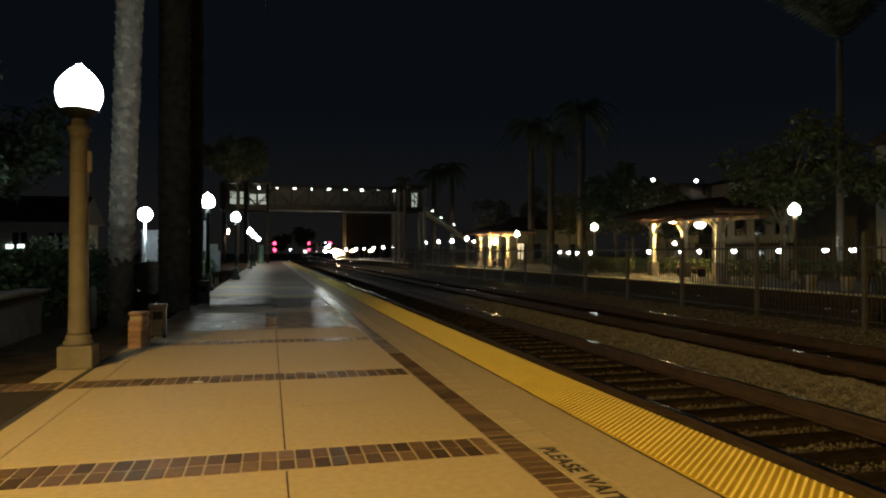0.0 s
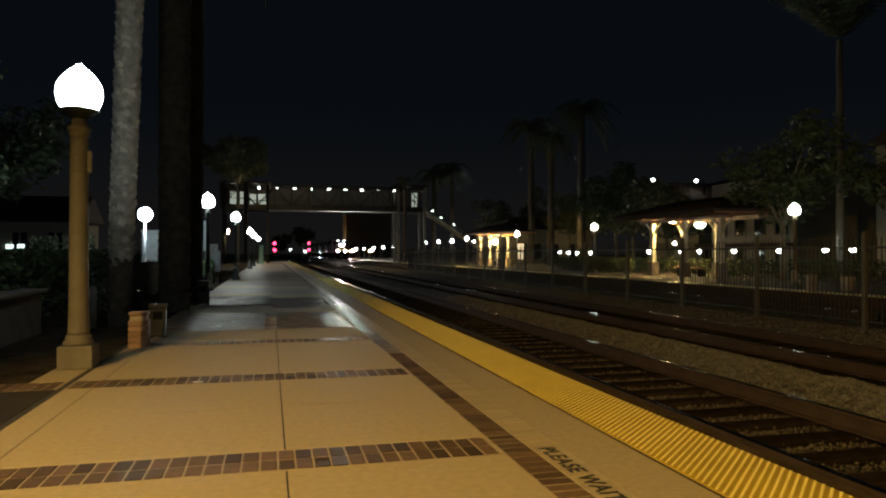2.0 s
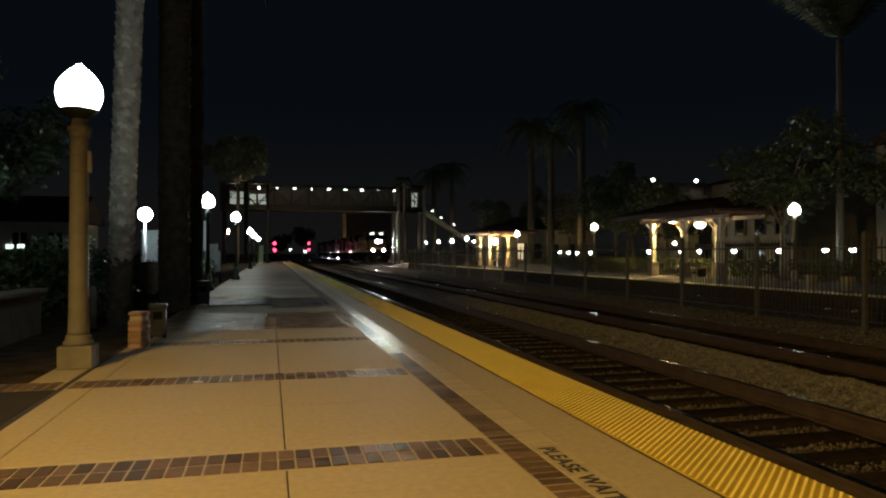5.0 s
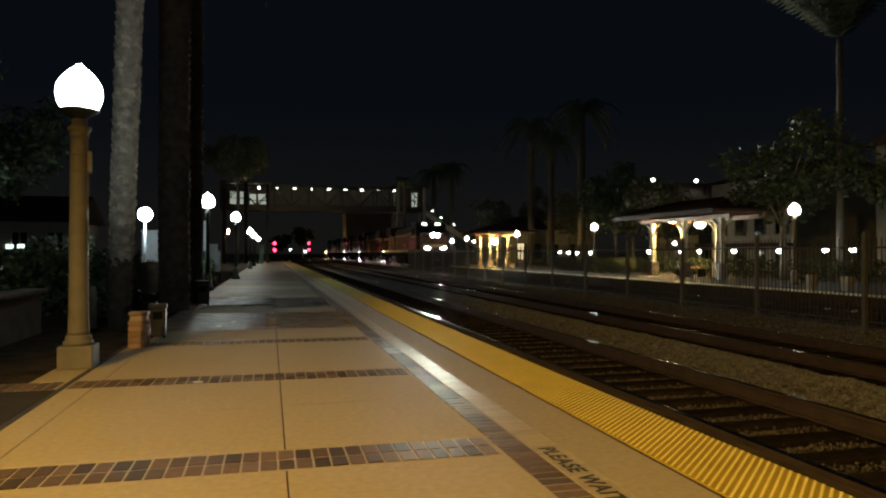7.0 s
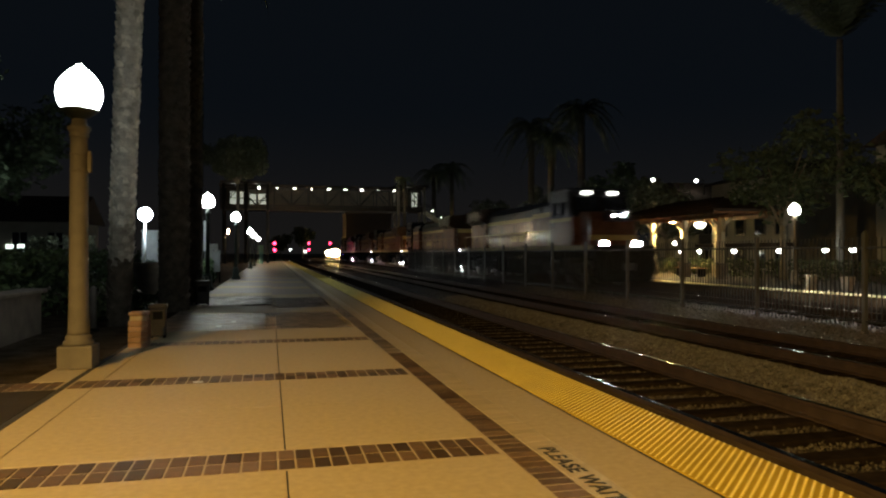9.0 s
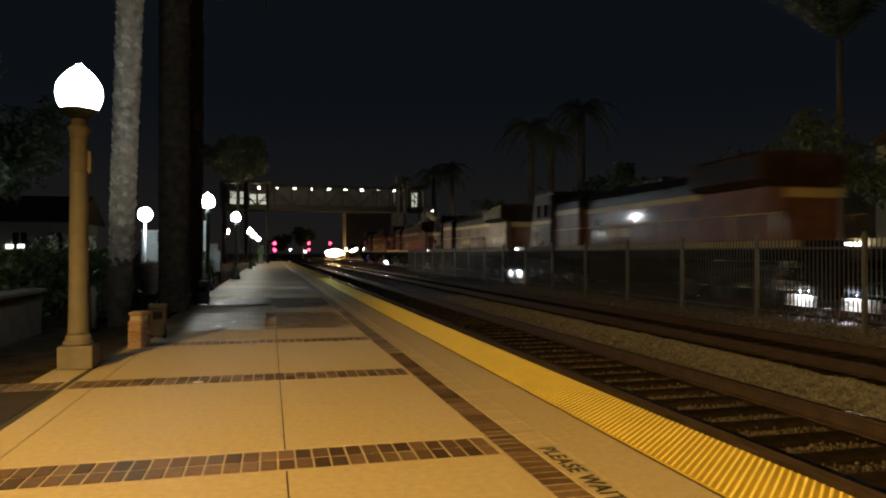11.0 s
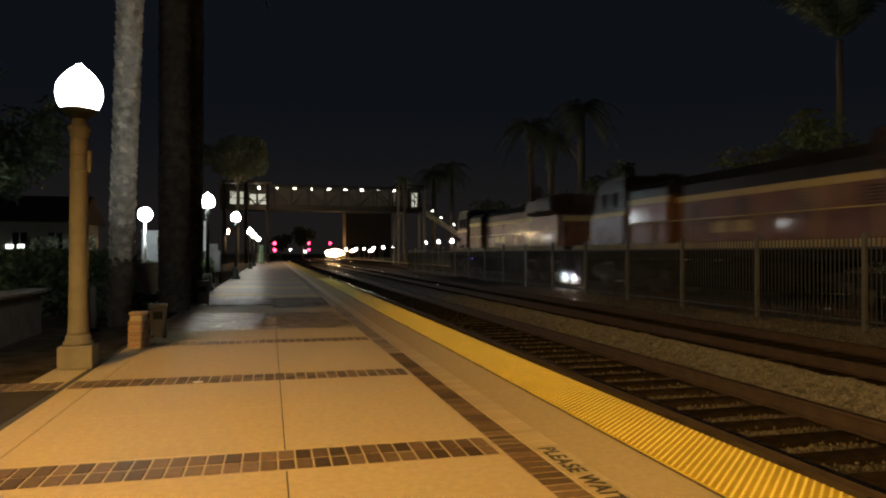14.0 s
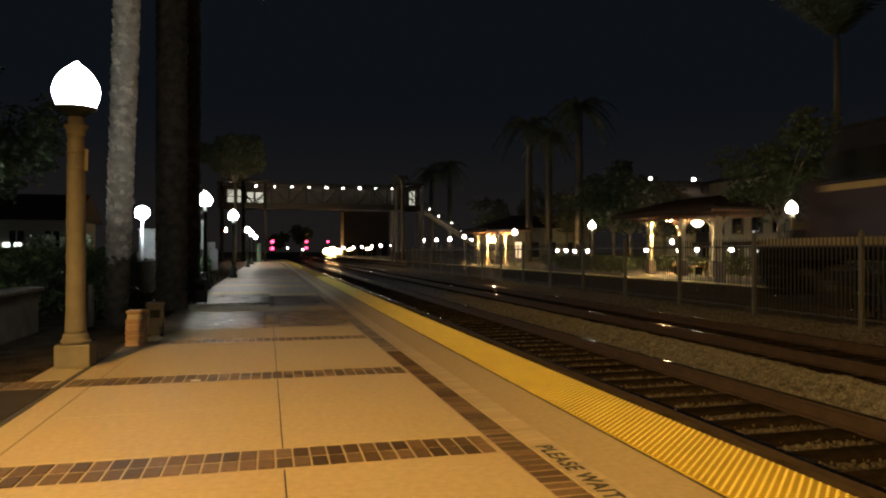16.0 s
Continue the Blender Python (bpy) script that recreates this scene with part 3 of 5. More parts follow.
def truck(parent, y):
    b = B()
    for s in (-1, 1):
        side_prism(b, [(y - 2.6, 0.75), (y - 2.4, 0.95), (y - 0.9, 0.98), (y - 0.6, 0.72), (y + 0.6, 0.72), (y + 0.9, 0.98), (y + 2.4, 0.95), (y + 2.6, 0.75),
                       (y + 2.4, 0.5), (y + 1.5, 0.62), (y + 0.5, 0.42), (y - 0.5, 0.42), (y - 1.5, 0.62), (y - 2.4, 0.5)], s * 1.05 - 0.08, s * 1.05 + 0.08)
    box(b, -1.0, 1.0, y - 0.4, y + 0.4, 0.6, 1.2, 0.04)
    tr = part("truck", b, M_SILVER, parent, "grimy grey six-wheel truck")
    for k in (-1.9, 0.0, 1.9):
        b = B()
        for s in (-1, 1):
            w = B()
            prof = [(0.54, -0.07), (0.54, 0.05), (0.57, 0.055), (0.57, 0.07), (0.40, 0.07), (0.36, 0.03), (0.16, 0.03), (0.14, 0.09), (0.0, 0.09)]
            lathe(w, [(0.0, -0.07)] + prof, 20)
            for a in range(5):
                lathe(w, [(0.05, 0.03), (0.05, 0.045)], 6, x=0.26 * math.cos(a * 1.2566), y=0.26 * math.sin(a * 1.2566))
            bmesh.ops.rotate(w, verts=w.verts, matrix=Euler((0, -s * math.pi / 2, 0)).to_matrix())
            bmesh.ops.translate(w, verts=w.verts, vec=(s * 0.755, 0, 0))
            me = bpy.data.meshes.new("side")
            w.to_mesh(me)
            w.free()
            b.from_mesh(me)
            bpy.data.meshes.remove(me)
        tube(b, [(-0.75, 0, 0), (0.75, 0, 0)], 0.09, 10)
        part("wheelset", b, M_WHEEL, tr, "pair of steel wheels on an axle", loc=(0, y + k, 0.545))
        for s in (-1, 1):
            b = B()
            box(b, s * 1.17 - 0.05, s * 1.17 + 0.05, y + k - 0.2, y + k + 0.2, 0.40, 0.72, 0.04)
            part("axle_box", b, M_AXLE, tr, "pale painted axle box")
        for s in (-1, 1):
            b = B()
            tube(b, [(s * 1.16, y + k - 0.32, 0.62), (s * 1.16, y + k - 0.32, 0.92)], 0.06, 8)
            part("spring", b, M_SILVER, tr)


def locomotive(lit_front=True):
    """Cab at the low end; it runs towards falling y. Heights are from the rail's top."""
    e = thing("locomotive", "orange and black diesel freight locomotive with yellow stripes", "locomotive", "coupled locomotives")
    b = B()
    box(b, -1.48, 1.48, 0.62, 21.78, 1.24, 1.78, 0.02)
    part("underframe", b, M_UNDER, e)
    for s in (-1, 1):
        b = B()
        box(b, s * 1.49 - 0.012, s * 1.49 + 0.012, 0.62, 21.78, 1.57, 1.79)
        part("sill_stripe", b, M_SILL, e, "yellow stripe along the walkway sill")
    b = B()
    side_prism(b, [(8.3, 1.2), (14.1, 1.2), (14.1, 0.62), (13.9, 0.34), (8.5, 0.34), (8.3, 0.62)], -1.4, 1.4)
    bmesh.ops.bevel(b, geom=list(b.edges), offset=0.08, segments=2, affect="EDGES")
    part("fuel_tank", b, M_UNDER, e, "black fuel tank under the frame")
    for s in (-1, 1):
        b = B()
        tube(b, [(s * 1.3, 6.9, 1.0), (s * 1.3, 8.2, 1.0)], 0.16, 12)
        part("air_tank", b, M_UNDER, e)
    truck(e, 4.5)
    truck(e, 17.7)
    # pilot plates, steps and couplers at both ends
    for y0, d in ((0.62, -1), (21.78, 1)):
        b = B()
        prism(b, [(-1.48, 1.6), (1.48, 1.6), (1.48, 0.75), (1.2, 0.22), (-1.2, 0.22), (-1.48, 0.75)], y0, y0 + d * 0.22)
        part("pilot", b, M_UNDER, e)
        b = B()
        box(b, -0.16, 0.16, min(y0, y0 + d * 0.66), max(y0, y0 + d * 0.66), 0.72, 1.02, 0.04)
        part("coupler", b, M_WHEEL, e)
        for s in (-1, 1):
            for i in range(4):
                b = B()
                ya = y0 - d * 0.05
                box(b, s * 1.32 - 0.17, s * 1.32 + 0.17, min(ya, ya - d * 0.5), max(ya, ya - d * 0.5), 0.42 + 0.3 * i, 0.45 + 0.3 * i)
                part("step", b, M_SILVER, e)
    # nose and cab
    b = B()
    side_prism(b, [(1.75, 1.6), (1.62, 1.7), (1.62, 2.95), (1.95, 3.28), (3.0, 3.36), (3.0, 1.6)], -1.12, 1.12)
    bmesh.ops.bevel(b, geom=list(b.edges), offset=0.07, segments=2, affect="EDGES")
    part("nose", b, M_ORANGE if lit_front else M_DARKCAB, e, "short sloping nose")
    b = B()
    box(b, -1.13, 1.13, 1.595, 1.622, 2.02, 2.26)
    part("nose_stripe", b, M_YELLOW, e)
    b = B()
    side_prism(b, [(2.55, 1.6), (2.75, 3.12), (5.35, 3.12), (5.35, 1.6)], -1.5, 1.5)
    bmesh.ops.bevel(b, geom=list(b.edges), offset=0.06, segments=2, affect="EDGES")
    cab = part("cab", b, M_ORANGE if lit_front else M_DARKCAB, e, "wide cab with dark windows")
    b = B()
    side_prism(b, [(2.75, 3.06), (2.82, 3.40), (3.05, 4.22), (3.2, 4.36), (5.35, 4.36), (5.35, 3.06)], -1.49, 1.49)
    bmesh.ops.bevel(b, geom=list(b.edges), offset=0.09, segments=2, affect="EDGES")
    part("upper_cab", b, M_EBLACK, cab, "black upper cab round the windows")
    b = B()
    side_prism(b, [(3.02, 4.36), (3.2, 4.46), (5.45, 4.46), (5.45, 4.36)], -1.46, 1.46)
    part("cab_roof", b, M_EBLACK, cab)
    for s in (-1, 1):
        for y in (3.35, 4.3):
            b = B()
            box(b, s * 1.505 - 0.006, s * 1.505 + 0.006, y, y + 0.72, 3.22, 3.86, 0.004)
            part("window", b, M_GLASS, cab, "dark side window")
        b = B()
        box(b, s * 1.508 - 0.006, s * 1.508 + 0.006, 2.85, 5.33, 2.92, 3.08)
        part("cab_stripe", b, M_YELLOW, cab)
        b = B()
        m0 = [(s * 0.12, 2.72, 3.42), (s * 1.28, 2.72, 3.42), (s * 1.22, 2.95, 4.05), (s * 0.12, 2.95, 4.05)]
        vs = [b.verts.new(v) for v in m0] + [b.verts.new((x, y + 0.05, z)) for x, y, z in m0]
        for q in ((0, 1, 2, 3), (4, 7, 6, 5), (0, 4, 5, 1), (1, 5, 6, 2), (2, 6, 7, 3), (3, 7, 4, 0)):
            b.faces.new([vs[i] for i in q])
        part("windshield", b, M_GLASS, cab, "dark windshield pane")
        b = B()
        box(b, s * 0.65 - 0.22, s * 0.65 + 0.22, 2.90, 3.0, 4.17, 4.31, 0.01)
        part("number_board", b, M_NUMBER if lit_front else M_SIGNW, cab, "lit white number board" if lit_front else "")
    # lights, each in its own shroud; headlight barrels are added length to narrow the beam
    b = B()
    box(b, -0.46, 0.46, 1.47, 1.75, 2.87, 3.35, 0.03)
    for x0, x1, z0, z1 in ((-0.46, 0.46, 3.32, 3.35), (-0.46, 0.46, 2.87, 2.90), (-0.46, -0.43, 2.90, 3.32), (0.43, 0.46, 2.90, 3.32)):
        box(b, x0, x1, 0.86, 1.47, z0, z1)
    part("headlight_housing", b, M_EBLACK, e)
    lamps = [("headlight", x, 1.44, 3.11, 0.175, 0.63, M_HEADLIGHT, "blazing white headlight") for x in (-0.21, 0.21)]
    lamps += [("ditch_light", s * 0.78, 1.04, 1.80, 0.19, 0.12, M_DITCH, "bright white ditch light") for s in (-1, 1)]
    for nm, x, y, z, r, d, m, lab in lamps:
        b = B()
        lathe(b, [(r + 0.02, -0.05), (r + 0.02, d), (r, d), (r, 0.005), (0.0, 0.0)], 18)
        bmesh.ops.rotate(b, verts=b.verts, matrix=Euler((math.pi / 2, 0, 0)).to_matrix())
        bmesh.ops.translate(b, verts=b.verts, vec=(x, y, z))
        part("light_shroud", b, M_EBLACK, e)
        b = B()
        lathe(b, [(0.0, 0.008), (r - 0.006, 0.008), (r - 0.006, 0.02), (r * 0.6, 0.045), (0.0, 0.055)], 18)
        bmesh.ops.rotate(b, verts=b.verts, matrix=Euler((math.pi / 2, 0, 0)).to_matrix())
        bmesh.ops.translate(b, verts=b.verts, vec=(x, y, z))
        part(nm, b, m if lit_front else M_SIGNW, e, lab if lit_front else "")
    for s in (-1, 1):
        b = B()
        box(b, s * 0.78 - 0.22, s * 0.78 + 0.22, 1.05, 1.35, 1.57, 2.03, 0.02)
        part("ditch_housing", b, M_EBLACK, e)
    # long hood in sections
    b = B()
    prism(b, [(-1.3, 1.7), (1.3, 1.7), (1.3, 3.5), (-1.3, 3.5)], 5.37, 8.1)
    part("electrical_cabinet", b, M_ORANGE, e)
    b = B()
    prism(b, hood_outline(1.298, 3.5, 4.05, 0.25), 5.37, 8.1)
    part("cabinet_roof", b, M_EBLACK, e)
    b = B()
    prism(b, [(-0.98, 1.7), (0.98, 1.7), (0.98, 3.42), (-0.98, 3.42)], 8.1, 16.9)
    part("long_hood", b, M_ORANGE, e, "orange engine hood with black roof")
    b = B()
    prism(b, [(-0.975, 3.42), (0.975, 3.42), (0.975, 3.78), (0.72, 4.12), (-0.72, 4.12), (-0.975, 3.78)], 8.12, 16.88)
    part("hood_roof", b, M_EBLACK, e)
    b = B()
    prism(b, [(-1.12, 1.62), (1.12, 1.62), (1.12, 3.34), (-1.12, 3.34)], 16.9, 20.3)
    part("rear_hood", b, M_ORANGE, e, "orange rear hood under the radiators")
    b = B()
    prism(b, [(-1.12, 3.34), (1.12, 3.34), (1.5, 3.56), (1.5, 4.22), (1.35, 4.34), (-1.35, 4.34), (-1.5, 4.22), (-1.5, 3.56)], 16.9, 20.3)
    part("radiator_section", b, M_DARKCAB, e, "dark brown flared radiator section at the rear")
    b = B()
    side_prism(b, [(20.3, 1.62), (20.62, 1.62), (20.62, 3.3), (20.3, 3.34)], -0.95, 0.95)
    part("hood_end", b, M_ORANGE, e)
    b = B()
    box(b, -0.95, 0.95, 20.622, 20.645, 3.02, 3.28)
    part("end_stripe", b, M_YELLOW, e, "yellow stripe across the hood end")
    for s in (-1, 1):
        for w, ya, yb, za, zb in ((1.31, 5.4, 8.08, 3.26, 3.48), (0.99, 8.1, 16.9, 3.20, 3.40)):
            b = B()
            box(b, s * w - 0.01, s * w + 0.01, ya, yb, za, zb)
            part("hood_stripe", b, M_YELLOW, e, "yellow stripe below the hood roof")
        b = B()
        box(b, s * 1.508 - 0.008, s * 1.508 + 0.008, 17.1, 20.1, 3.62, 4.16)
        grille = part("radiator_grille", b, M_EBLACK, e, "dark radiator intake")
        for i in range(8):
            z = 3.65 + 0.064 * i
            b = B()
            box(b, s * 1.52 - 0.012, s * 1.52 + 0.012, 17.12, 20.08, z, z + 0.03)
            part("slat", b, M_EBLACK, grille)
        for i in range(11):
            y = 8.25 + 0.78 * i
            b = B()
            box(b, s * 0.995 - 0.014, s * 0.995 + 0.014, y, y + 0.72, 1.85, 3.16, 0.008)
            door = part("hood_door", b, M_ORANGE, e)
            if i % 3 == 1:
                for k in range(6):
                    b = B()
                    box(b, s * 1.014 - 0.008, s * 1.014 + 0.008, y + 0.1, y + 0.62, 2.6 + 0.085 * k, 2.65 + 0.085 * k)
                    part("louver", b, M_EBLACK, door)
            b = B()
            box(b, s * 1.018 - 0.012, s * 1.018 + 0.012, y + 0.6, y + 0.65, 2.35, 2.51)
            part("latch", b, M_SILVER, door)
        for i in range(3):
            y = 5.5 + 0.86 * i
            b = B()
            box(b, s * 1.305 - 0.014, s * 1.305 + 0.014, y, y + 0.8, 1.85, 3.22, 0.008)
            part("cabinet_door", b, M_ORANGE, e)
        # lettering plates as plain bars
        for k in range(2):
            b = B()
            box(b, s * 1.016 - 0.004, s * 1.016 + 0.004, 10.2 + 1.1 * k, 11.0 + 1.1 * k, 2.1, 2.45)
            part("lettering_bar", b, M_YELLOW, e, "pale lettering block")
        b = B()
        pts = [(s * 1.42, 5.5, 2.55), (s * 1.42, 20.9, 2.55)]
        tube(b, pts, 0.018, 6)
        part("handrail", b, M_YELLOW, e)
        for i in range(9):
            y = 5.6 + 1.9 * i
            b = B()
            tube(b, [(s * 1.42, y, 1.6), (s * 1.42, y, 2.55)], 0.016, 6)
            part("stanchion", b, M_YELLOW, e)
    for y in (17.6, 19.3):
        b = B()
        lathe(b, [(0.75, 4.34), (0.75, 4.42), (0.6, 4.44), (0.1, 4.44)], 20, y=y)
        part("roof_fan", b, M_EBLACK, e)
    b = B()
    box(b, -0.3, 0.3, 12.2, 13.2, 4.1, 4.4, 0.03)
    part("exhaust", b, M_EBLACK, e)
    b = B()
    for x in (-0.2, 0.0, 0.2):
        tube(b, [(x, 6.4, 4.42), (x, 5.9, 4.45), (x, 5.7, 4.46)], [0.03, 0.05, 0.09], 8)
    box(b, -0.3, 0.3, 6.2, 6.5, 4.2, 4.42)
    part("horn", b, M_EBLACK, e)
    return e


lead = locomotive(True)
trailing = locomotive(False)
consist = [(lead, 0.0, 0), (trailing, ENGINE, 180), (None, 2 * ENGINE, 180), (None, 3 * ENGINE - 0.25, 180), (None, 4 * ENGINE - 0.65, 180)]
engines = []
for ob, off, turn in consist:
    engines.append((ob if ob else copy_thing(trailing, pose(0, 0, 0)), off, turn))
M_STEPLIGHT = glow("step_light", (0.95, 0.98, 1.0), 60)
M_STEPFILL = glow("under_step_lamp", (0.95, 0.98, 1.0), 950)
M_STEPPAINT = mat("white_step_paint", (0.62, 0.62, 0.60), 0.5, var=0.2, scale=9)
b = B()
box(b, -0.03, 0.03, -0.07, 0.07, -0.04, 0.04, 0.012)
STEP_LAMP = mesh_of(b, "step_light", M_STEPLIGHT)
b = B()
box(b, -0.012, 0.012, -0.34, 0.34, -0.15, 0.15, 0.006)
STEP_GUARD = mesh_of(b, "step_guard", M_STEPPAINT)
b = B()
box(b, -0.02, 0.02, -0.14, 0.14, -0.012, 0.012, 0.004)
FILL_LAMP = mesh_of(b, "under_step_lamp", M_STEPFILL)
b = B()
box(b, -0.006, 0.006, -0.18, 0.18, -0.06, 0.06)
box(b, -0.10, -0.006, -0.18, 0.18, 0.048, 0.06)
LAMP_HOOD = mesh_of(b, "lamp_hood", M_EBLACK)


def step_lights(engine, y, d, upper):
    """A walkway-end lamp over the bottom steps, brightened by an added white plate and hooded lamp, on both sides."""
    for sx in (-1, 1):
        if upper:
            o = new("step_light", STEP_LAMP)
            o.parent, o.location = engine, (sx * 1.60, y - d * 0.10, 1.66)
            o["label"] = "small bright white step light"
        # added plate and lamp make the lit patch; the hood spares the fence
        o = new("step_guard", STEP_GUARD)
        o.parent, o.location = engine, (sx * 1.40, y - d * 0.06, 0.21)
        o["label"] = "added white plate lit as the bottom step"
        o = new("under_step_lamp", FILL_LAMP)
        o.parent, o.location = engine, (sx * 1.475, y - d * 0.06, 0.46)
        o["label"] = "added small hooded lamp that brightens the bottom step"
        h = new("lamp_hood", LAMP_HOOD)
        h.parent, h.location = o, (sx * 0.055, 0, 0)
        h.rotation_euler.z = 0.0 if sx > 0 else math.pi


for k, (ob, off, turn) in enumerate(engines):
    step_lights(ob, 21.78, 1, k == 0)
    if turn and k < len(engines) - 1:
        step_lights(ob, 0.62, -1, k < len(engines) - 2)
marker = B()
box(marker, 1.42, 1.45, 6.3, 6.55, 1.06, 1.12, 0.01)
part("marker_light", marker, M_BLUE, engines[-1][0], "small glowing blue marker light")

# ---------------------------------------------------------------- footbridge


def footbridge():
    br = thing("footbridge", "dark steel truss footbridge with a lit covered walkway over the tracks", "bridge", kind="structure")
    Y0, Y1, Z0, Z1, X0, X1 = 90.6, 93.4, 6.8, 9.7, -6.0, 20.0
    b = B()
    box(b, X0, X1, Y0, Y1, Z0 - 0.1, Z0 + 0.45)
    part("deck", b, M_STEEL, br)
    b = B()
    box(b, X0 - 0.2, X1 + 0.2, Y0 - 0.3, Y1 + 0.3, Z1, Z1 + 0.18)
    part("roof", b, M_STEEL, br)
    for y in (Y0, Y1):
        for z in (Z0 + 0.5, Z1 - 0.05):
            b = B()
            box(b, X0, X1, y - 0.1, y + 0.1, z - 0.1, z + 0.1)
            part("chord", b, M_STEEL, br)
        n = 12
        for i in range(n + 1):
            x = X0 + (X1 - X0) * i / n
            b = B()
            box(b, x - 0.07, x + 0.07, y - 0.07, y + 0.07, Z0 + 0.5, Z1)
            part("truss_post", b, M_STEEL, br)
            if i < n:
                x1 = x + (X1 - X0) / n
                a, c = ((x, y, Z0 + 0.5), (x1, y, Z1)) if i % 2 == 0 else ((x, y, Z1), (x1, y, Z0 + 0.5))
                b = B()
                tube(b, [a, c], 0.07, 6)
                part("diagonal", b, M_STEEL, br)
    b = B()
    box(b, X0, X1, Y1 + 0.12, Y1 + 0.16, Z0 + 0.5, Z1)
    part("mesh_screen", b, M_MESH, br)
    for x in (-1.41, 0.84, 3.04, 5.2, 7.45, 9.59, 11.75, 13.85, 16.06):
        b = B()
        box(b, x - 0.14, x + 0.14, 91.6, 92.4, Z1 - 0.16, Z1 - 0.02, 0.02)
        part("walkway_light", b, M_WALK, br, "lit walkway lamp")
    return br


M_LOBBY = glow("lit_lobby_glass", (0.95, 1.0, 0.84), 0.48)


def stair_tower(x0, x1, panes, paint=M_STEEL):
    tw = thing("stair_tower", "tall lift tower with lit windows beside the footbridge", "tower", kind="structure")
    for x in (x0, x1):
        for y in (90.4, 93.6):
            b = B()
            box(b, x - 0.16, x + 0.16, y - 0.16, y + 0.16, -0.7, 10.0)
            part("tower_column", b, paint, tw)
    b = B()
    box(b, x0 - 0.4, x1 + 0.4, 90.1, 93.9, 10.0, 10.25)
    part("tower_roof", b, M_STEEL, tw)
    b = B()
    box(b, x0, x1, 90.4, 93.6, 6.7, 6.95)
    part("landing", b, M_STEEL, tw)
    for xa, xb, za, zb in panes:
        b = B()
        box(b, xa, xb, 93.46, 93.5, za, zb, 0.01)
        w = part("lit_window", b, M_LOBBY, tw, "brightly lit window")
        for xm in (xa, (xa + xb) / 2, xb):
            b = B()
            box(b, xm - 0.05, xm + 0.05, 93.36, 93.46, za, zb)
            part("mullion", b, M_STEEL, w)
        b = B()
        box(b, xa, xb, 93.36, 93.44, (za + zb) / 2 - 0.05, (za + zb) / 2 + 0.05)
        part("transom", b, M_STEEL, w)
    b = B()
    box(b, (x0 + x1) / 2 - 0.3, (x0 + x1) / 2 + 0.3, 91.5, 91.9, 9.75, 9.95, 0.02)
    part("tower_light", b, M_WALK, tw, "bright ceiling lamp")
    return tw


footbridge()
stair_tower(-5.6, -3.0, [(-5.05, -3.3, 7.5, 9.2)], M_PLASTIC)
stair_tower(-2.9, -0.3, [(-2.6, -0.5, 7.3, 8.9)], M_PLASTIC)
stair_tower(16.4, 19.9, [(16.7, 17.2, 7.4, 9.1), (18.7, 19.6, 7.2, 9.5)], M_WALLDARK)


def stairs():
    st = thing("bridge_stairs", "steel stairs coming down from the footbridge with lit landings", "stairs", kind="structure")
    for i in range(30):
        b = B()
        box(b, 20.2 + 0.29 * i, 20.5 + 0.29 * i, 90.8, 92.6, 6.75 - 0.18 * i, 6.80 - 0.18 * i)
        part("tread", b, M_HOUSE, st)
    for y in (90.8, 92.6):
        b = B()
        tube(b, [(20.2, y, 6.7), (28.9, y, 1.3)], 0.12, 6)
        part("stringer", b, M_HOUSE, st)
        b = B()
        tube(b, [(20.2, y, 7.8), (28.9, y, 2.4)], 0.05, 6)
        part("handrail", b, M_STEEL, st)
    for x, z in ((21.0, 6.8), (22.2, 5.9), (24.0, 5.0), (25.4, 3.9)):
        b = B()
        lathe(b, [(0.0, 0.0), (0.09, 0.04), (0.1, 0.1), (0.07, 0.16), (0.0, 0.19)], 10, x=x, y=90.5, z=z)
        part("stair_light", b, M_WALK, st, "small white stair lamp")


stairs()

# ---------------------------------------------------------------- signals and lights far down the line


def signal(x, y, zs, base=-0.6):
    s = thing("railway_signal", "railway signal mast showing red lights", "railway signal", "signals")
    s.location = (x, y, 0)
    b = B()
    tube(b, [(0, 0, base), (0, 0, max(zs) + 0.8)], 0.09, 8)
    part("mast", b, M_EBLACK, s)
    for z in zs:
        b = B()
        box(b, -0.32, 0.32, -0.3, -0.08, z - 0.45, z + 0.45, 0.05)
        part("signal_head", b, M_EBLACK, s)
        b = B()
        lathe(b, [(0.0, 0.0), (0.3, 0.0), (0.3, 0.03), (0.0, 0.06)], 14)
        bmesh.ops.rotate(b, verts=b.verts, matrix=Euler((math.pi / 2, 0, 0)).to_matrix())
        bmesh.ops.translate(b, verts=b.verts, vec=(0, -0.31, z))
        part("red_lens", b, M_RED, s, "glowing red lens")
        b = B()
        lathe(b, [(0.33, -0.02), (0.33, 0.75), (0.315, 0.75), (0.315, -0.02)], 14)
        bmesh.ops.rotate(b, verts=b.verts, matrix=Euler((math.pi / 2, 0, 0)).to_matrix())
        bmesh.ops.translate(b, verts=b.verts, vec=(0, -0.31, z))
        for f in [f for f in b.faces if len(f.verts) > 4]:
            b.faces.remove(f)
        part("visor", b, M_EBLACK, s)
    return s


signal(0.8, 130, (1.8, 3.03))
signal(9.0, 170, (2.1, 3.6))
signal(14.05, 170, (3.63,))


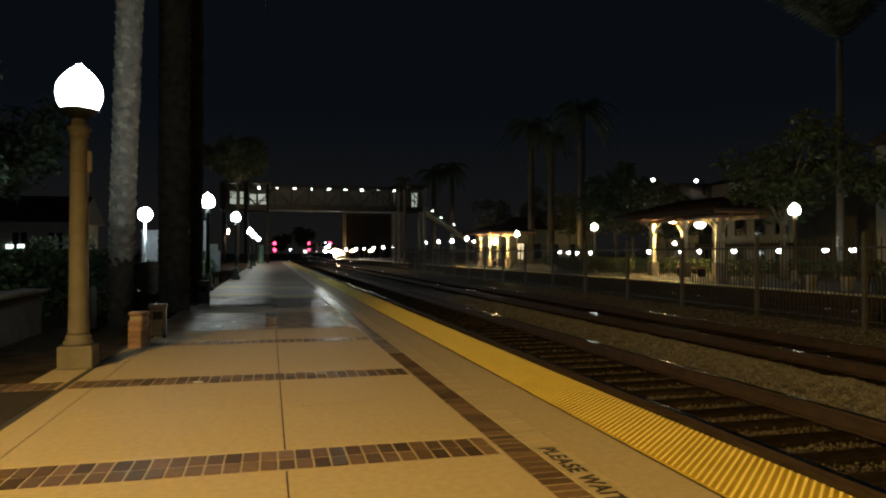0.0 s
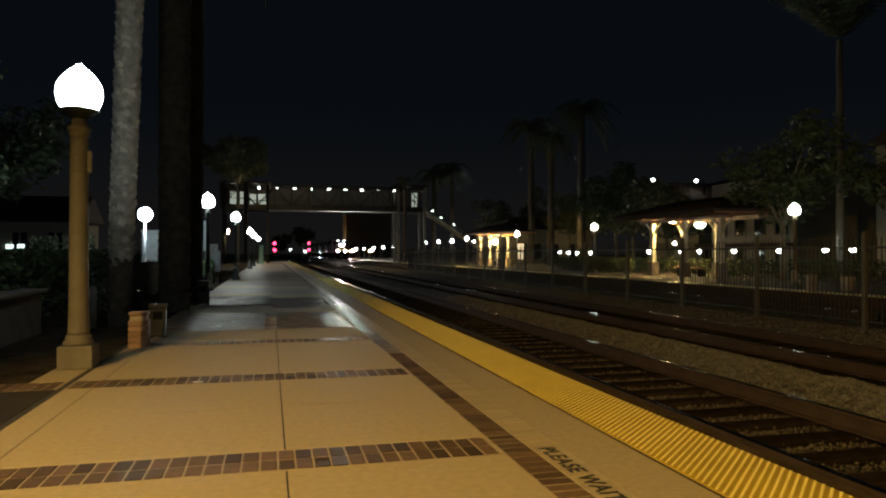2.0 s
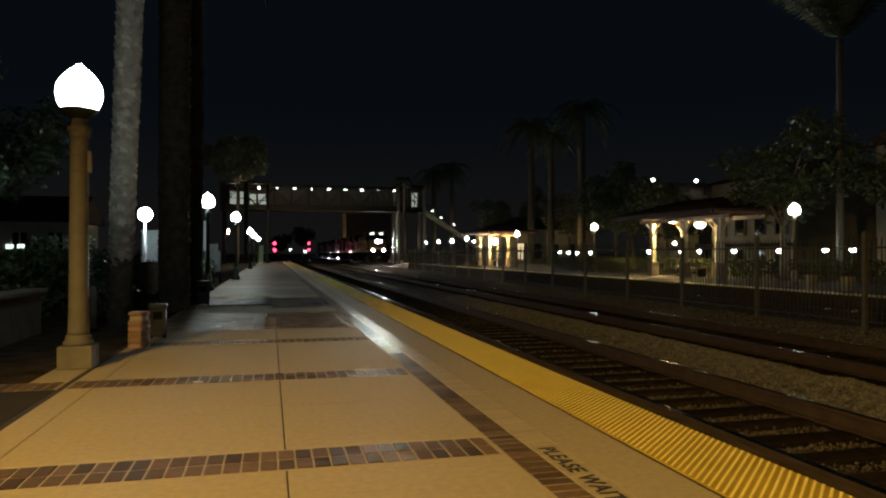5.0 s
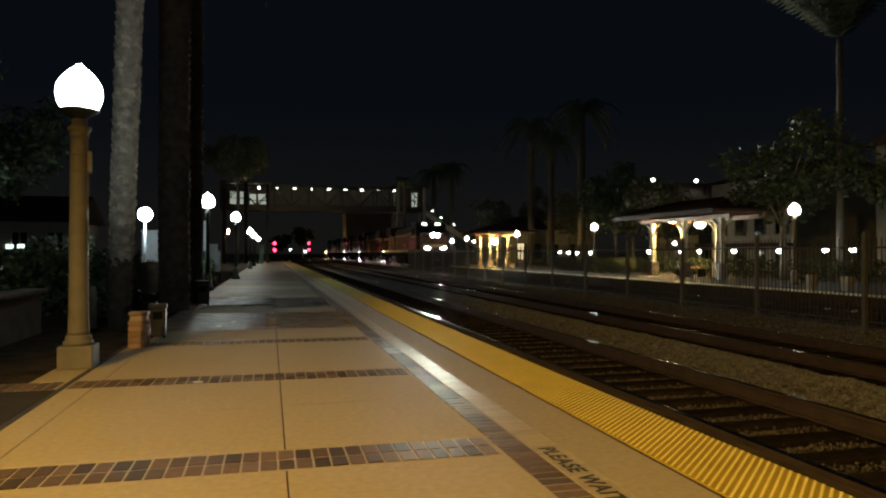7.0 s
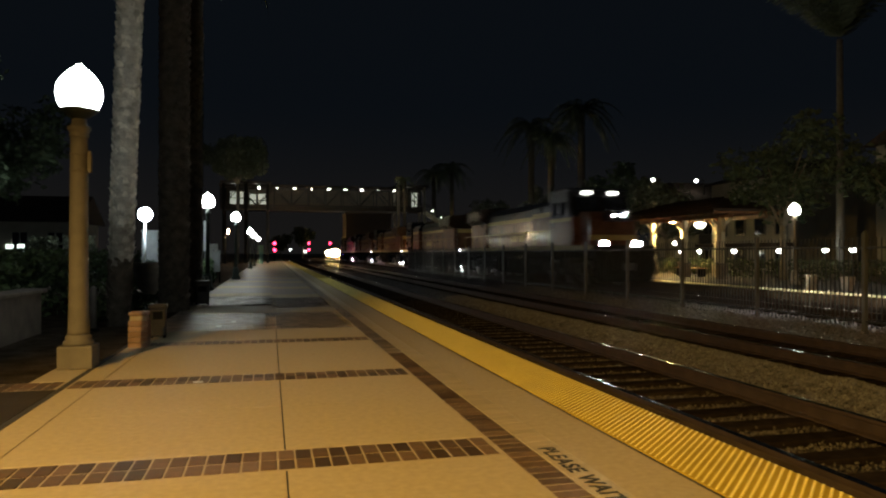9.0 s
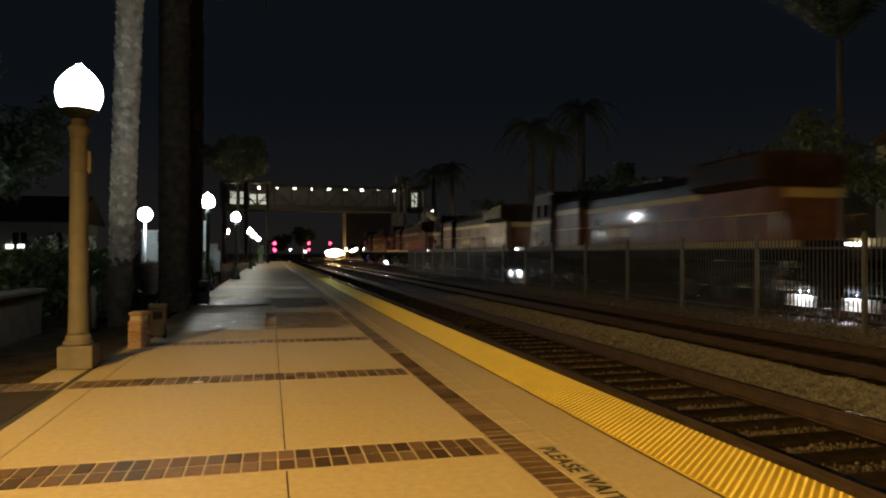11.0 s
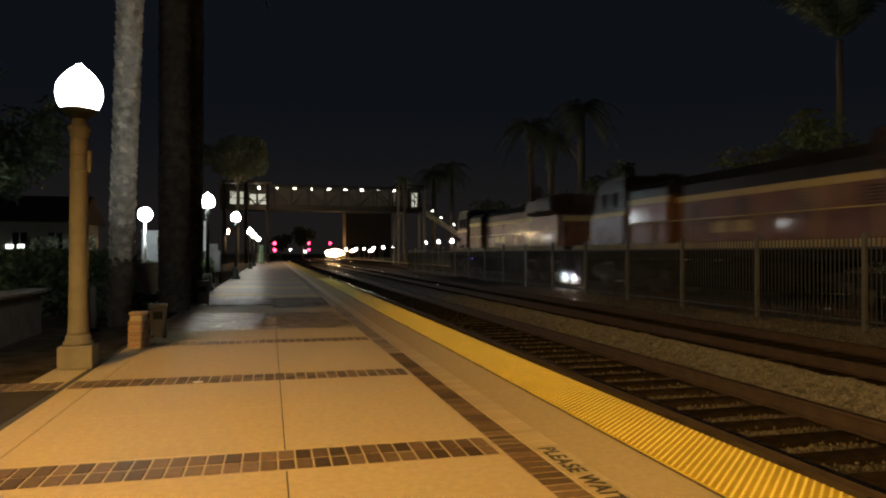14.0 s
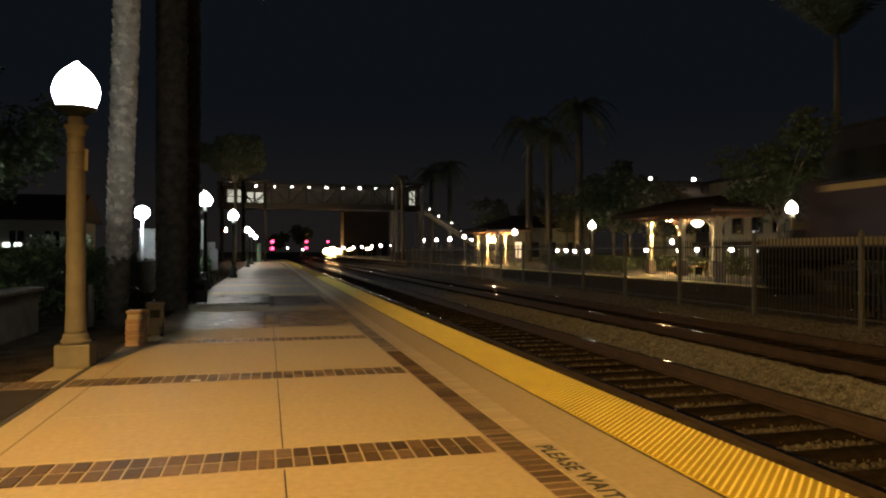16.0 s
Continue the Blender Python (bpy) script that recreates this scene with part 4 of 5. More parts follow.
def floodlight(x, y, z, k=1.0):
    f = thing("floodlight", "warm sodium floodlight on a short mast beside the line", "floodlight")
    f.location = (x, y, 0)
    b = B()
    tube(b, [(0, 0, -0.65), (0, 0, z - 0.3)], 0.08, 8)
    part("mast", b, M_EBLACK, f)
    # at k=1 the lenses are oversized: the lamp's glare is built into their width
    for dx, s in ((-1.5 * k, 0.8 * k), (0.35 * k, 1.25 * k), (2.2 * k, 0.75 * k)):
        b = B()
        lathe(b, [(0.0, 0.0), (s, 0.0), (s * 0.9, 0.1), (0.0, 0.2)], 16)
        bmesh.ops.rotate(b, verts=b.verts, matrix=Euler((math.pi / 2, 0, 0)).to_matrix())
        bmesh.ops.translate(b, verts=b.verts, vec=(dx, -0.2, z))
        part("lens", b, M_WARM, f, "glowing warm lens")
    b = B()
    box(b, -2.0 * k, 2.7 * k, -0.15, 0.1, z - 0.3, z - 0.1)
    part("crossbar", b, M_EBLACK, f)


floodlight(18.0, 206, 1.3)
floodlight(18.4, 131, 1.75, 0.2)
floodlight(18.2, 160, 1.7, 0.2)

# ---------------------------------------------------------------- far platform: shelter, posts, lights


def shelter():
    sh = thing("platform_shelter", "open platform shelter with cream posts, brick bases and tiled roof", "shelter", "far platform shelters", "structure")
    X, X2 = 20.8, 22.7
    for x, y in ((X, 35.0), (X, 31.9), (X, 28.9), (X2, 35.0), (X2, 31.9)):
        b = B()
        box(b, x - 0.21, x + 0.21, y - 0.21, y + 0.21, 0.0, 0.70, 0.015)
        base = part("brick_base", b, M_BRICKS, sh, "brown brick post base")
        b = B()
        box(b, x - 0.235, x + 0.235, y - 0.235, y + 0.235, 0.70, 0.76, 0.01)
        part("cap", b, M_WALLDARK, base)
        b = B()
        box(b, x - 0.11, x + 0.11, y - 0.11, y + 0.11, 0.76, 2.95, 0.012)
        part("post", b, M_WHITEP, sh)
        for d in (-1, 1):
            b = B()
            tube(b, [(x, y + d * 0.12, 2.25), (x, y + d * 0.28, 2.58), (x, y + d * 0.7, 2.9)], 0.06, 6)
            part("bracket", b, M_WHITEP, sh)
    for x in (X, X2):
        b = B()
        box(b, x - 0.1, x + 0.1, 28.2, 36.3, 2.9, 3.1, 0.01)
        part("beam", b, M_WOOD, sh)
    for k in range(14):
        y = 28.0 + 0.63 * k
        b = B()
        box(b, 19.45, 24.0, y - 0.04, y + 0.04, 3.1, 3.2)
        part("rafter", b, M_WOOD, sh)
    b = B()
    box(b, 19.34, 19.4, 27.5, 36.9, 3.06, 3.24, 0.008)
    part("fascia", b, M_TILE, sh)
    b = B()
    v = [b.verts.new(c) for c in ((19.4, 27.5, 3.2), (24.1, 27.5, 3.2), (24.1, 36.9, 3.2), (19.4, 36.9, 3.2), (21.75, 30.0, 3.98), (21.75, 34.5, 3.98),
                                  (19.4, 27.5, 3.28), (24.1, 27.5, 3.28), (24.1, 36.9, 3.28), (19.4, 36.9, 3.28))]
    for q in ((3, 2, 1, 0), (0, 1, 7, 6), (1, 2, 8, 7), (2, 3, 9, 8), (3, 0, 6, 9), (6, 7, 4), (7, 8, 5, 4), (8, 9, 5), (9, 6, 4, 5)):
        b.faces.new([v[i] for i in q])
    part("roof", b, M_TILE, sh, "dark clay tile hip roof")
    for k in range(30):
        y = 27.6 + 0.31 * k
        f = 1.0 if 30.0 < y < 34.5 else 1 - max(30.0 - y, y - 34.5) / 2.5
        if f > 0.05:
            b = B()
            tube(b, [(19.42, y, 3.29), (19.4 + 2.35 * f, y, 3.28 + 0.70 * f + 0.02)], 0.07, 5)
            part("tile_row", b, M_TILE, sh)
    b = B()
    lathe(b, [(0.0, 2.955), (0.24, 2.955), (0.26, 2.98), (0.2, 3.0)], 18, x=21.5, y=34.4)
    part("ceiling_light", b, M_WARMWHITE, sh, "glowing warm ceiling light under the roof")
    # bench between the posts
    b = B()
    box(b, 21.9, 22.4, 32.3, 34.6, 0.42, 0.48, 0.01)
    bench = part("bench_seat", b, M_WOOD, sh, "dark wooden bench seat")
    for y in (32.5, 34.4):
        b = B()
        box(b, 21.95, 22.35, y - 0.04, y + 0.04, 0.0, 0.42)
        part("bench_leg", b, M_PLASTIC, bench)
    return sh


M_WARMWHITE = glow("warm_white_globe", (1.0, 0.68, 0.24), 1700)
first_shelter = shelter()
second_shelter = copy_thing(first_shelter, pose(0, 33.0, 0))
hang = B()
lathe(hang, globe_profile(0.95), 18, x=20.9, y=30.6, z=2.15)
part("hanging_lamp", hang, M_WARMWHITE, second_shelter, "glowing warm globe under the roof")
hang = B()
tube(hang, [(20.9, 30.6, 2.63), (20.9, 30.6, 2.92)], 0.02, 6)
part("lamp_rod", hang, M_PLASTIC, second_shelter)


def bollard_lamp(x, y, z):
    la = thing("garden_lamp", "short garden lamp with a glowing white globe", "lamp", "garden lamps", m=pose(x, y, 0))
    b = B()
    tube(b, [(0, 0, 0), (0, 0, z - 0.12)], 0.04, 8)
    part("post", b, M_GREENP, la)
    b = B()
    lathe(b, [(0.0, -0.13), (0.09, -0.09), (0.13, 0.0), (0.09, 0.09), (0.0, 0.13)], 16, z=z)
    part("globe", b, M_GLOBE_FAR, la, "glowing round globe")
    return la


for x, y, z in ((24, 32.3, 1.36), (24, 28.9, 1.36), (24, 26.0, 1.4), (24, 24.5, 1.4), (24, 40.9, 1.32), (24, 37.9, 1.85), (24, 37.2, 1.3), (24, 35.4, 1.36), (24, 55.4, 1.3), (24, 53.5, 1.3), (24, 51.8, 1.27), (24, 49.5, 1.27)):
    bollard_lamp(x, y, z)


def street_lamp(x, y, z):
    la = thing("street_lamp", "tall street lamp shining beyond the station", "street lamp", "street lamps", m=pose(x, y, 0))
    b = B()
    tube(b, [(0, 0, -0.7), (0, 0, z), (-0.5, 0, z + 0.3), (-1.0, 0, z + 0.3)], 0.07, 8)
    part("mast", b, M_STEEL, la)
    b = B()
    lathe(b, [(0.0, -0.06), (0.17, -0.02), (0.24, 0.1), (0.15, 0.24), (0.0, 0.29)], 14, x=-1.0, z=z)
    part("luminaire", b, M_GLOBE_FAR, la, "glowing lamp head")


street_lamp(46.0, 75.8, 10.0)
street_lamp(46.0, 66.9, 9.0)

# ---------------------------------------------------------------- palms and trees


def palm(x, y, height, r0, r1, label, fronds=26, length=3.2, seed=1, lean=(0, 0), bark=None, rise=(-0.5, 1.2), droop=0.75):
    r = random.Random(seed)
    p = thing("palm_tree", label, "palm tree", "palm trees", m=pose(x, y, 0))
    b = B()
    pts, rad = [], []
    n = int(height / 0.085)
    for i in range(n + 1):
        f = i / n
        pts.append((lean[0] * f, lean[1] * f, -0.1 + height * f))
        rad.append((r0 + (r1 - r0) * f) * (1.06 if i % 2 else 0.94) * r.uniform(0.93, 1.05))
    tube(b, pts, rad, 16)
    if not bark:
        # trunk colour steps from pale through mid to dark towards its foot
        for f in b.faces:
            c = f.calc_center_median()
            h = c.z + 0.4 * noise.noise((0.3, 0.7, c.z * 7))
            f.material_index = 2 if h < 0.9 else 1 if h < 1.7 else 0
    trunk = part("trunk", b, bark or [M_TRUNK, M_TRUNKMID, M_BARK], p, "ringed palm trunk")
    if y < 20:
        # dry leaf bases spiralling up the trunk
        b = B()
        for i in range(620):
            z = 0.05 + 0.0115 * i
            a = i * 2.39996 + r.uniform(-0.15, 0.15)
            f = z / height
            rr = (r0 + (r1 - r0) * f) * 0.97
            w, ln, out = r.uniform(0.05, 0.09), r.uniform(0.06, 0.12), r.uniform(0.016, 0.042)
            er, et = Vector((math.cos(a), math.sin(a), 0)), Vector((-math.sin(a), math.cos(a), 0))
            c = Vector((lean[0] * f, lean[1] * f, z))
            lean_t = et * r.uniform(-0.05, 0.05)
            v = [b.verts.new(q) for q in (c + er * rr - et * w, c + er * rr + et * w, c + er * (rr + out) + et * w * 0.5 + lean_t + Vector((0, 0, ln)),
                                          c + er * (rr + out) - et * w * 0.5 + lean_t + Vector((0, 0, ln)), c + er * (rr - 0.02) + Vector((0, 0, ln * 0.9)))]
            for q in ((0, 1, 2, 3), (3, 2, 4), (1, 4, 2), (0, 3, 4)):
                fc = b.faces.new([v[k] for k in q])
                h = z + 0.4 * noise.noise((0.3, 0.7, z * 7))
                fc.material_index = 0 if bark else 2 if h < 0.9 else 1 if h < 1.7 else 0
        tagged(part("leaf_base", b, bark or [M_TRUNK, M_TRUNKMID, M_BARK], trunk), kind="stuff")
    b = B()
    top = Vector((lean[0], lean[1], height))
    for k in range(fronds):
        a = r.uniform(0, 2 * math.pi)
        up = r.uniform(*rise)
        ln = length * r.uniform(0.75, 1.15)
        prev = None
        for i in range(12):
            f = i / 11
            out = ln * (f - 0.12 * f * f)
            z = up * ln * 0.55 * f - droop * ln * f ** 2.3
            c = top + Vector((math.cos(a) * out, math.sin(a) * out, z))
            if prev is not None:
                side = Vector((-math.sin(a), math.cos(a), 0))
                w = 0.55 * math.sin(math.pi * min(1, 0.15 + f * 0.85)) * length / 3.2
                for s in (-1, 1):
                    for q in (0.25, 0.75):
                        s0 = prev.lerp(c, q)
                        tip = s0 + side * s * w * r.uniform(0.8, 1.1) + (c - prev) * 1.0 + Vector((0, 0, -0.25 * w - 0.1))
                        d = (c - prev) * 0.16
                        v = [b.verts.new(s0 - d), b.verts.new(s0 + d), b.verts.new(tip)]
                        b.faces.new(v)
                tube(b, [prev, c], 0.022, 4)
            prev = c
    part("crown", b, M_FROND, p, "drooping feathery fronds")
    return p


def tree(x, y, height, spread, label, seed=1, leaves=2600, leaf=0.16, trunk=0.16, base=0.0, leafage=None, low=0.55, fork=0.36):
    r = random.Random(seed)
    t = thing("tree", label, "tree", "trees", m=pose(x, y, base))
    b = B()
    clumps = []
    h0 = height * fork
    tube(b, [(0, 0, -0.1), (0.05, 0.03, h0 * 0.5), (0, 0.06, h0)], [trunk * 1.2, trunk, trunk * 0.8], 10)
    for k in range(9):
        a = 2 * math.pi * k / 9 + r.uniform(-0.3, 0.3)
        o = spread * r.uniform(0.35, 0.85)
        z = height * r.uniform(low, 0.95)
        mid = (math.cos(a) * o * 0.4, math.sin(a) * o * 0.4, h0 + (z - h0) * 0.55)
        end = (math.cos(a) * o, math.sin(a) * o, z)
        tube(b, [(0, 0.06, h0 * 0.96), mid, end], [trunk * 0.5, trunk * 0.3, trunk * 0.1], 6)
        clumps += [(Vector(mid), spread * 0.28), (Vector(end), spread * 0.36)]
        clumps.append((Vector(end) + Vector((r.uniform(-1, 1), r.uniform(-1, 1), r.uniform(-0.6, 0.8))) * spread * 0.3, spread * 0.26))
    part("trunk", b, M_LIMB, t)
    verts, faces = [], []
    for _ in range(leaves):
        c, s = r.choice(clumps)
        d = Vector((r.gauss(0, 1), r.gauss(0, 1), r.gauss(0, 0.8)))
        q = c + d.normalized() * s * r.random() ** 0.45
        e = Euler((r.uniform(0, 6), r.uniform(0, 6), r.uniform(0, 6))).to_matrix()
        k = len(verts)
        l = leaf * r.uniform(0.7, 1.4)
        verts.extend(tuple(q + e @ Vector(v)) for v in ((0, -l, 0), (l * 0.45, 0, l * 0.1), (0, l, 0), (-l * 0.45, 0, l * 0.1)))
        faces.append((k, k + 1, k + 2, k + 3))
    me = bpy.data.meshes.new("crown")
    me.from_pydata(verts, [], faces)
    me.materials.append(leafage or M_LEAF)
    o = new("crown", me)
    o.parent = t
    return t


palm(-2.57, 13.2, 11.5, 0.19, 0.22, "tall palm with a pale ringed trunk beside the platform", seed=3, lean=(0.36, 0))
palm(-2.03, 16.2, 12.0, 0.32, 0.31, "tall palm with a dark shaded trunk", seed=5, bark=M_BARK)
palm(-2.0, 19.2, 12.0, 0.28, 0.3, "tall palm with a dark shaded trunk", seed=6, bark=M_BARK)
palm(24.7, 25.9, 10.9, 0.17, 0.13, "slender palm on the far platform", seed=7, length=4.6, fronds=30, bark=M_PALMGREY, rise=(1.7, 3.2), droop=0.45)
palm(30.0, 77.5, 16.4, 0.42, 0.34, "distant palm beyond the far platform", seed=8, length=4.4, fronds=44, bark=M_BARK)
palm(30.0, 71.5, 14.2, 0.40, 0.32, "distant palm beyond the far platform", seed=9, length=3.8, fronds=40, bark=M_BARK)
palm(30.0, 63.8, 15.6, 0.42, 0.34, "distant palm beyond the far platform", seed=10, length=4.2, fronds=46, bark=M_BARK)
tree(22.9, 27.3, 7.0, 2.7, "broad leafy tree beside the shelter roof", seed=2, leaves=2600)
tree(27.0, 25.0, 8.0, 3.4, "broad dark tree behind the far platform", seed=12, leaves=2600)
tree(28.6, 54.0, 8.0, 3.4, "dark tree behind the shelter", seed=13, leaves=3500, leaf=0.22)
palm(22.6, 96.5, 12.8, 0.34, 0.30, "shaggy palm beside the footbridge stairs", seed=51, length=3.4, fronds=46, bark=M_BARK)
palm(25.4, 97.0, 13.6, 0.34, 0.30, "shaggy palm beside the footbridge stairs", seed=52, length=3.6, fronds=46, bark=M_BARK)
palm(16.95, 89.0, 10.9, 0.22, 0.20, "dark palm in front of the lift tower", seed=53, length=1.5, fronds=30, bark=M_BARK)
tree(8.9, 199.0, 8.0, 3.9, "small dark tree far down the line", seed=15, leaves=2200, leaf=0.3, leafage=M_HEDGE)
tree(2.6, 185.0, 5.5, 3.0, "small dark tree far down the line", seed=17, leaves=1600, leaf=0.3, leafage=M_HEDGE)
tree(-12.5, 27.0, 7.5, 3.2, "dark leafy tree behind the hedge", seed=31, leaves=3500)
tree(-14.0, 40.0, 9.0, 4.5, "dark leafy tree behind the hedge", seed=32, leaves=3500, leaf=0.22)
tree(-3.5, 80.0, 13.9, 3.6, "rounded pale olive tree before the footbridge", seed=16, leaves=12000, leaf=0.2, leafage=M_LEAFPALE, low=0.80, fork=0.66)

# ---------------------------------------------------------------- left side: wall, hedge, piers, bins


def brick_pier(x, y, w, h):
    p = thing("brick_pier", "low brick pier with a stone cap at the platform edge", "pier", "brick piers", m=pose(x, y, 0))
    b = B()
    box(b, -w / 2 + 0.01, w / 2 - 0.01, -w / 2 + 0.01, w / 2 - 0.01, 0, h - 0.05)
    part("core", b, M_GROUT, p)
    b = B()
    box(b, -w / 2 - 0.008, w / 2 + 0.008, -w / 2 - 0.008, w / 2 + 0.008, h - 0.05, h, 0.012)
    part("cap", b, M_BRICKP, p)
    n = int((h - 0.07) / 0.072)
    bb = B()
    box(bb, -0.094, 0.094, -0.012, 0.02, 0.004, 0.066)
    me = mesh_of(bb, "brick", M_BRICKP)
    for i in range(n):
        for k in range(int(w / 0.2) + 1):
            for face in range(4):
                u = -w / 2 + 0.1 + 0.2 * k - (0.1 if i % 2 else 0)
                u = max(-w / 2 + 0.095, min(w / 2 - 0.095, u))
                o = new("brick", me)
                o.parent = p
                a = face * math.pi / 2
                o.location = (u * math.cos(a) + (w / 2) * math.sin(a), u * math.sin(a) - (w / 2) * math.cos(a), i * 0.072)
                o.rotation_euler.z = a
    return p


M_BRICKP = mat("pier_brick", (0.33, 0.20, 0.12), 0.75, var=0.25, scale=12, fine=70, bump=0.4, rand=0.5)
brick_pier(-1.68, 9.95, 0.22, 0.47)


def garden_wall():
    w = set_kind(thing("wall_west", "low dark garden wall with a flat cap", "wall"), "low dark garden wall with a flat cap", "wall")
    b = B()
    box(b, -3.75, -3.5, -8, 12.2, -0.03, 0.62)
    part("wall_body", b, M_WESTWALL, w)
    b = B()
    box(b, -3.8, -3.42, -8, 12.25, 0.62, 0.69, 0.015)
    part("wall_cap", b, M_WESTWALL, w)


garden_wall()


def hedge(x0, x1, y0, y1, z0, z1, n, seed, label, leafage=M_SHRUB):
    r = random.Random(seed)
    verts, faces = [], []
    for _ in range(n):
        q = Vector((r.uniform(x0, x1), r.uniform(y0, y1), z0 + (z1 - z0) * r.random() ** 0.7 + 0.12 * noise.noise((r.uniform(0, 9), 2, 3))))
        e = Euler((r.uniform(0, 6), r.uniform(0, 6), r.uniform(0, 6))).to_matrix()
        k = len(verts)
        l = 0.07 * r.uniform(0.7, 1.5)
        verts.extend(tuple(q + e @ Vector(v)) for v in ((0, -l, 0), (l * 0.5, 0, 0.01), (0, l, 0), (-l * 0.5, 0, 0.01)))
        faces.append((k, k + 1, k + 2, k + 3))
    me = bpy.data.meshes.new("hedge")
    me.from_pydata(verts, [], faces)
    me.materials.append(leafage)
    tagged(new("hedge", me), label, "hedge", kind="stuff")


hedge(-8.5, -4.0, 10, 24, 0.0, 1.3, 12000, 21, "dark leafy hedge behind the garden wall")
hedge(23.4, 24.3, 12, 58, 0.0, 0.95, 9000, 25, "dark clipped hedge along the back of the far platform", M_HEDGE)
hedge(-9.1, -8.1, 29.6, 30.6, 0.0, 1.85, 2200, 28, "rounded pale green shrub behind the hedge", M_LEAFPALE)
hedge(-7.9, -6.9, 30.0, 31.0, 0.0, 1.9, 2200, 29, "rounded pale green shrub behind the hedge", M_LEAFPALE)
hedge(19.8, 20.5, 36.2, 46, 0.0, 0.92, 3000, 26, "dark clipped hedge beside the shelter on the far platform", M_HEDGE)
hedge(-3.3, -2.5, 13.6, 17.5, 0.0, 0.3, 1500, 27, "low dark ground cover in the planting bed", M_HEDGE)
hedge(-3.3, -2.3, 17.5, 32, 0.0, 1.0, 4000, 22, "dark low shrubs along the platform")


def blue_lamp():
    la = thing("post_lamp", "bright blue-white lamp on a white post behind the palms", "lamp", m=pose(-4.38, 27, 0))
    b = B()
    tube(b, [(0, 0, 0), (0, 0, 2.45)], 0.045, 10)
    part("post", b, M_SIGNW, la)
    b = B()
    lathe(b, [(0.245 * math.sin(math.pi * i / 10), 0.245 - 0.245 * math.cos(math.pi * i / 10)) for i in range(11)], 20, z=2.4)
    part("lamp_head", b, M_BLUEWHITE, la, "glowing blue-white lamp head")


blue_lamp()


def cabinet(x, y, w, h, material, label):
    c = thing("cabinet", label, "cabinet", m=pose(x, y, 0))
    b = B()
    box(b, -w / 2, w / 2, -0.25, 0.25, 0.0, h, 0.02)
    part("body", b, material, c)
    b = B()
    box(b, -w / 2 - 0.04, w / 2 + 0.04, -0.3, 0.3, h, h + 0.06, 0.01)
    part("top", b, material, c)
    b = B()
    box(b, -w / 2 + 0.06, w / 2 - 0.06, -0.262, -0.25, 0.1, h - 0.1, 0.004)
    part("door", b, material, c)


cabinet(-4.65, 30, 0.6, 2.1, M_BOARD, "pale kiosk cabinet behind the palms")
cabinet(-0.98, 84, 0.45, 2.1, M_TEAL, "teal ticket cabinet near the platform end")


def urn(x, y):
    u = thing("urn_planter", "tall dark stone urn planter", "planter", m=pose(x, y, 0))
    b = B()
    lathe(b, [(0.24, 0.0), (0.24, 0.1), (0.14, 0.16), (0.12, 0.3), (0.25, 0.5), (0.34, 0.85), (0.38, 1.0), (0.40, 1.03), (0.33, 1.03), (0.3, 0.95)], 20)
    part("bowl", b, M_URN, u)


urn(-2.66, 17.0)

# ---------------------------------------------------------------- house behind the far platform


def house():
    h = thing("house", "cream two-storey house with dark windows behind the trees", "house")
    b = B()
    box(b, 34, 44, 39.5, 48.5, -0.7, 6.6)
    part("wall", b, M_HOUSE, h)
    b = B()
    v = [b.verts.new(c) for c in ((33.3, 38.8, 6.6), (44.7, 38.8, 6.6), (44.7, 49.2, 6.6), (33.3, 49.2, 6.6), (39, 42.5, 8.2), (39, 45.5, 8.2))]
    for q in ((3, 2, 1, 0), (0, 1, 4), (1, 2, 5, 4), (2, 3, 5), (3, 0, 4, 5)):
        b.faces.new([v[i] for i in q])
    part("roof", b, M_TILE, h)
    b = B()
    side_prism(b, [(39.3, 1.95), (48.7, 1.95), (48.7, 1.7), (39.3, 1.7)], 32.6, 34.0)
    part("awning", b, M_TILE, h, "dark awning over the ground floor")
    for i in range(4):
        for z in (0.2, 2.6):
            y = 40.2 + 2.15 * i
            b = B()
            box(b, 33.95, 34.02, y, y + 1.0, z, z + 1.3)
            w = part("window", b, M_GLASS, h, "dark window pane")
            b = B()
            for q in ((y - 0.08, y, z - 0.08, z + 1.38), (y + 1.0, y + 1.08, z - 0.08, z + 1.38), (y, y + 1.0, z - 0.08, z), (y, y + 1.0, z + 1.3, z + 1.38)):
                box(b, 33.9, 34.0, *q)
            part("frame", b, M_WALLDARK, w)


house()

# ---------------------------------------------------------------- more along the near platform
# bowl lamp hung under the nearer shelter roof
hang = B()
lathe(hang, [(0.0, 2.50), (0.14, 2.52), (0.25, 2.60), (0.31, 2.72), (0.30, 2.78), (0.1, 2.84), (0.0, 2.85)], 24, x=21.4, y=31.5)
part("pendant_lamp", hang, M_PENDANT, first_shelter, "glowing warm white bowl lamp under the roof")
hang = B()
tube(hang, [(21.4, 31.5, 2.84), (21.4, 31.5, 3.2)], 0.02, 6)
part("lamp_rod", hang, M_PLASTIC, first_shelter)


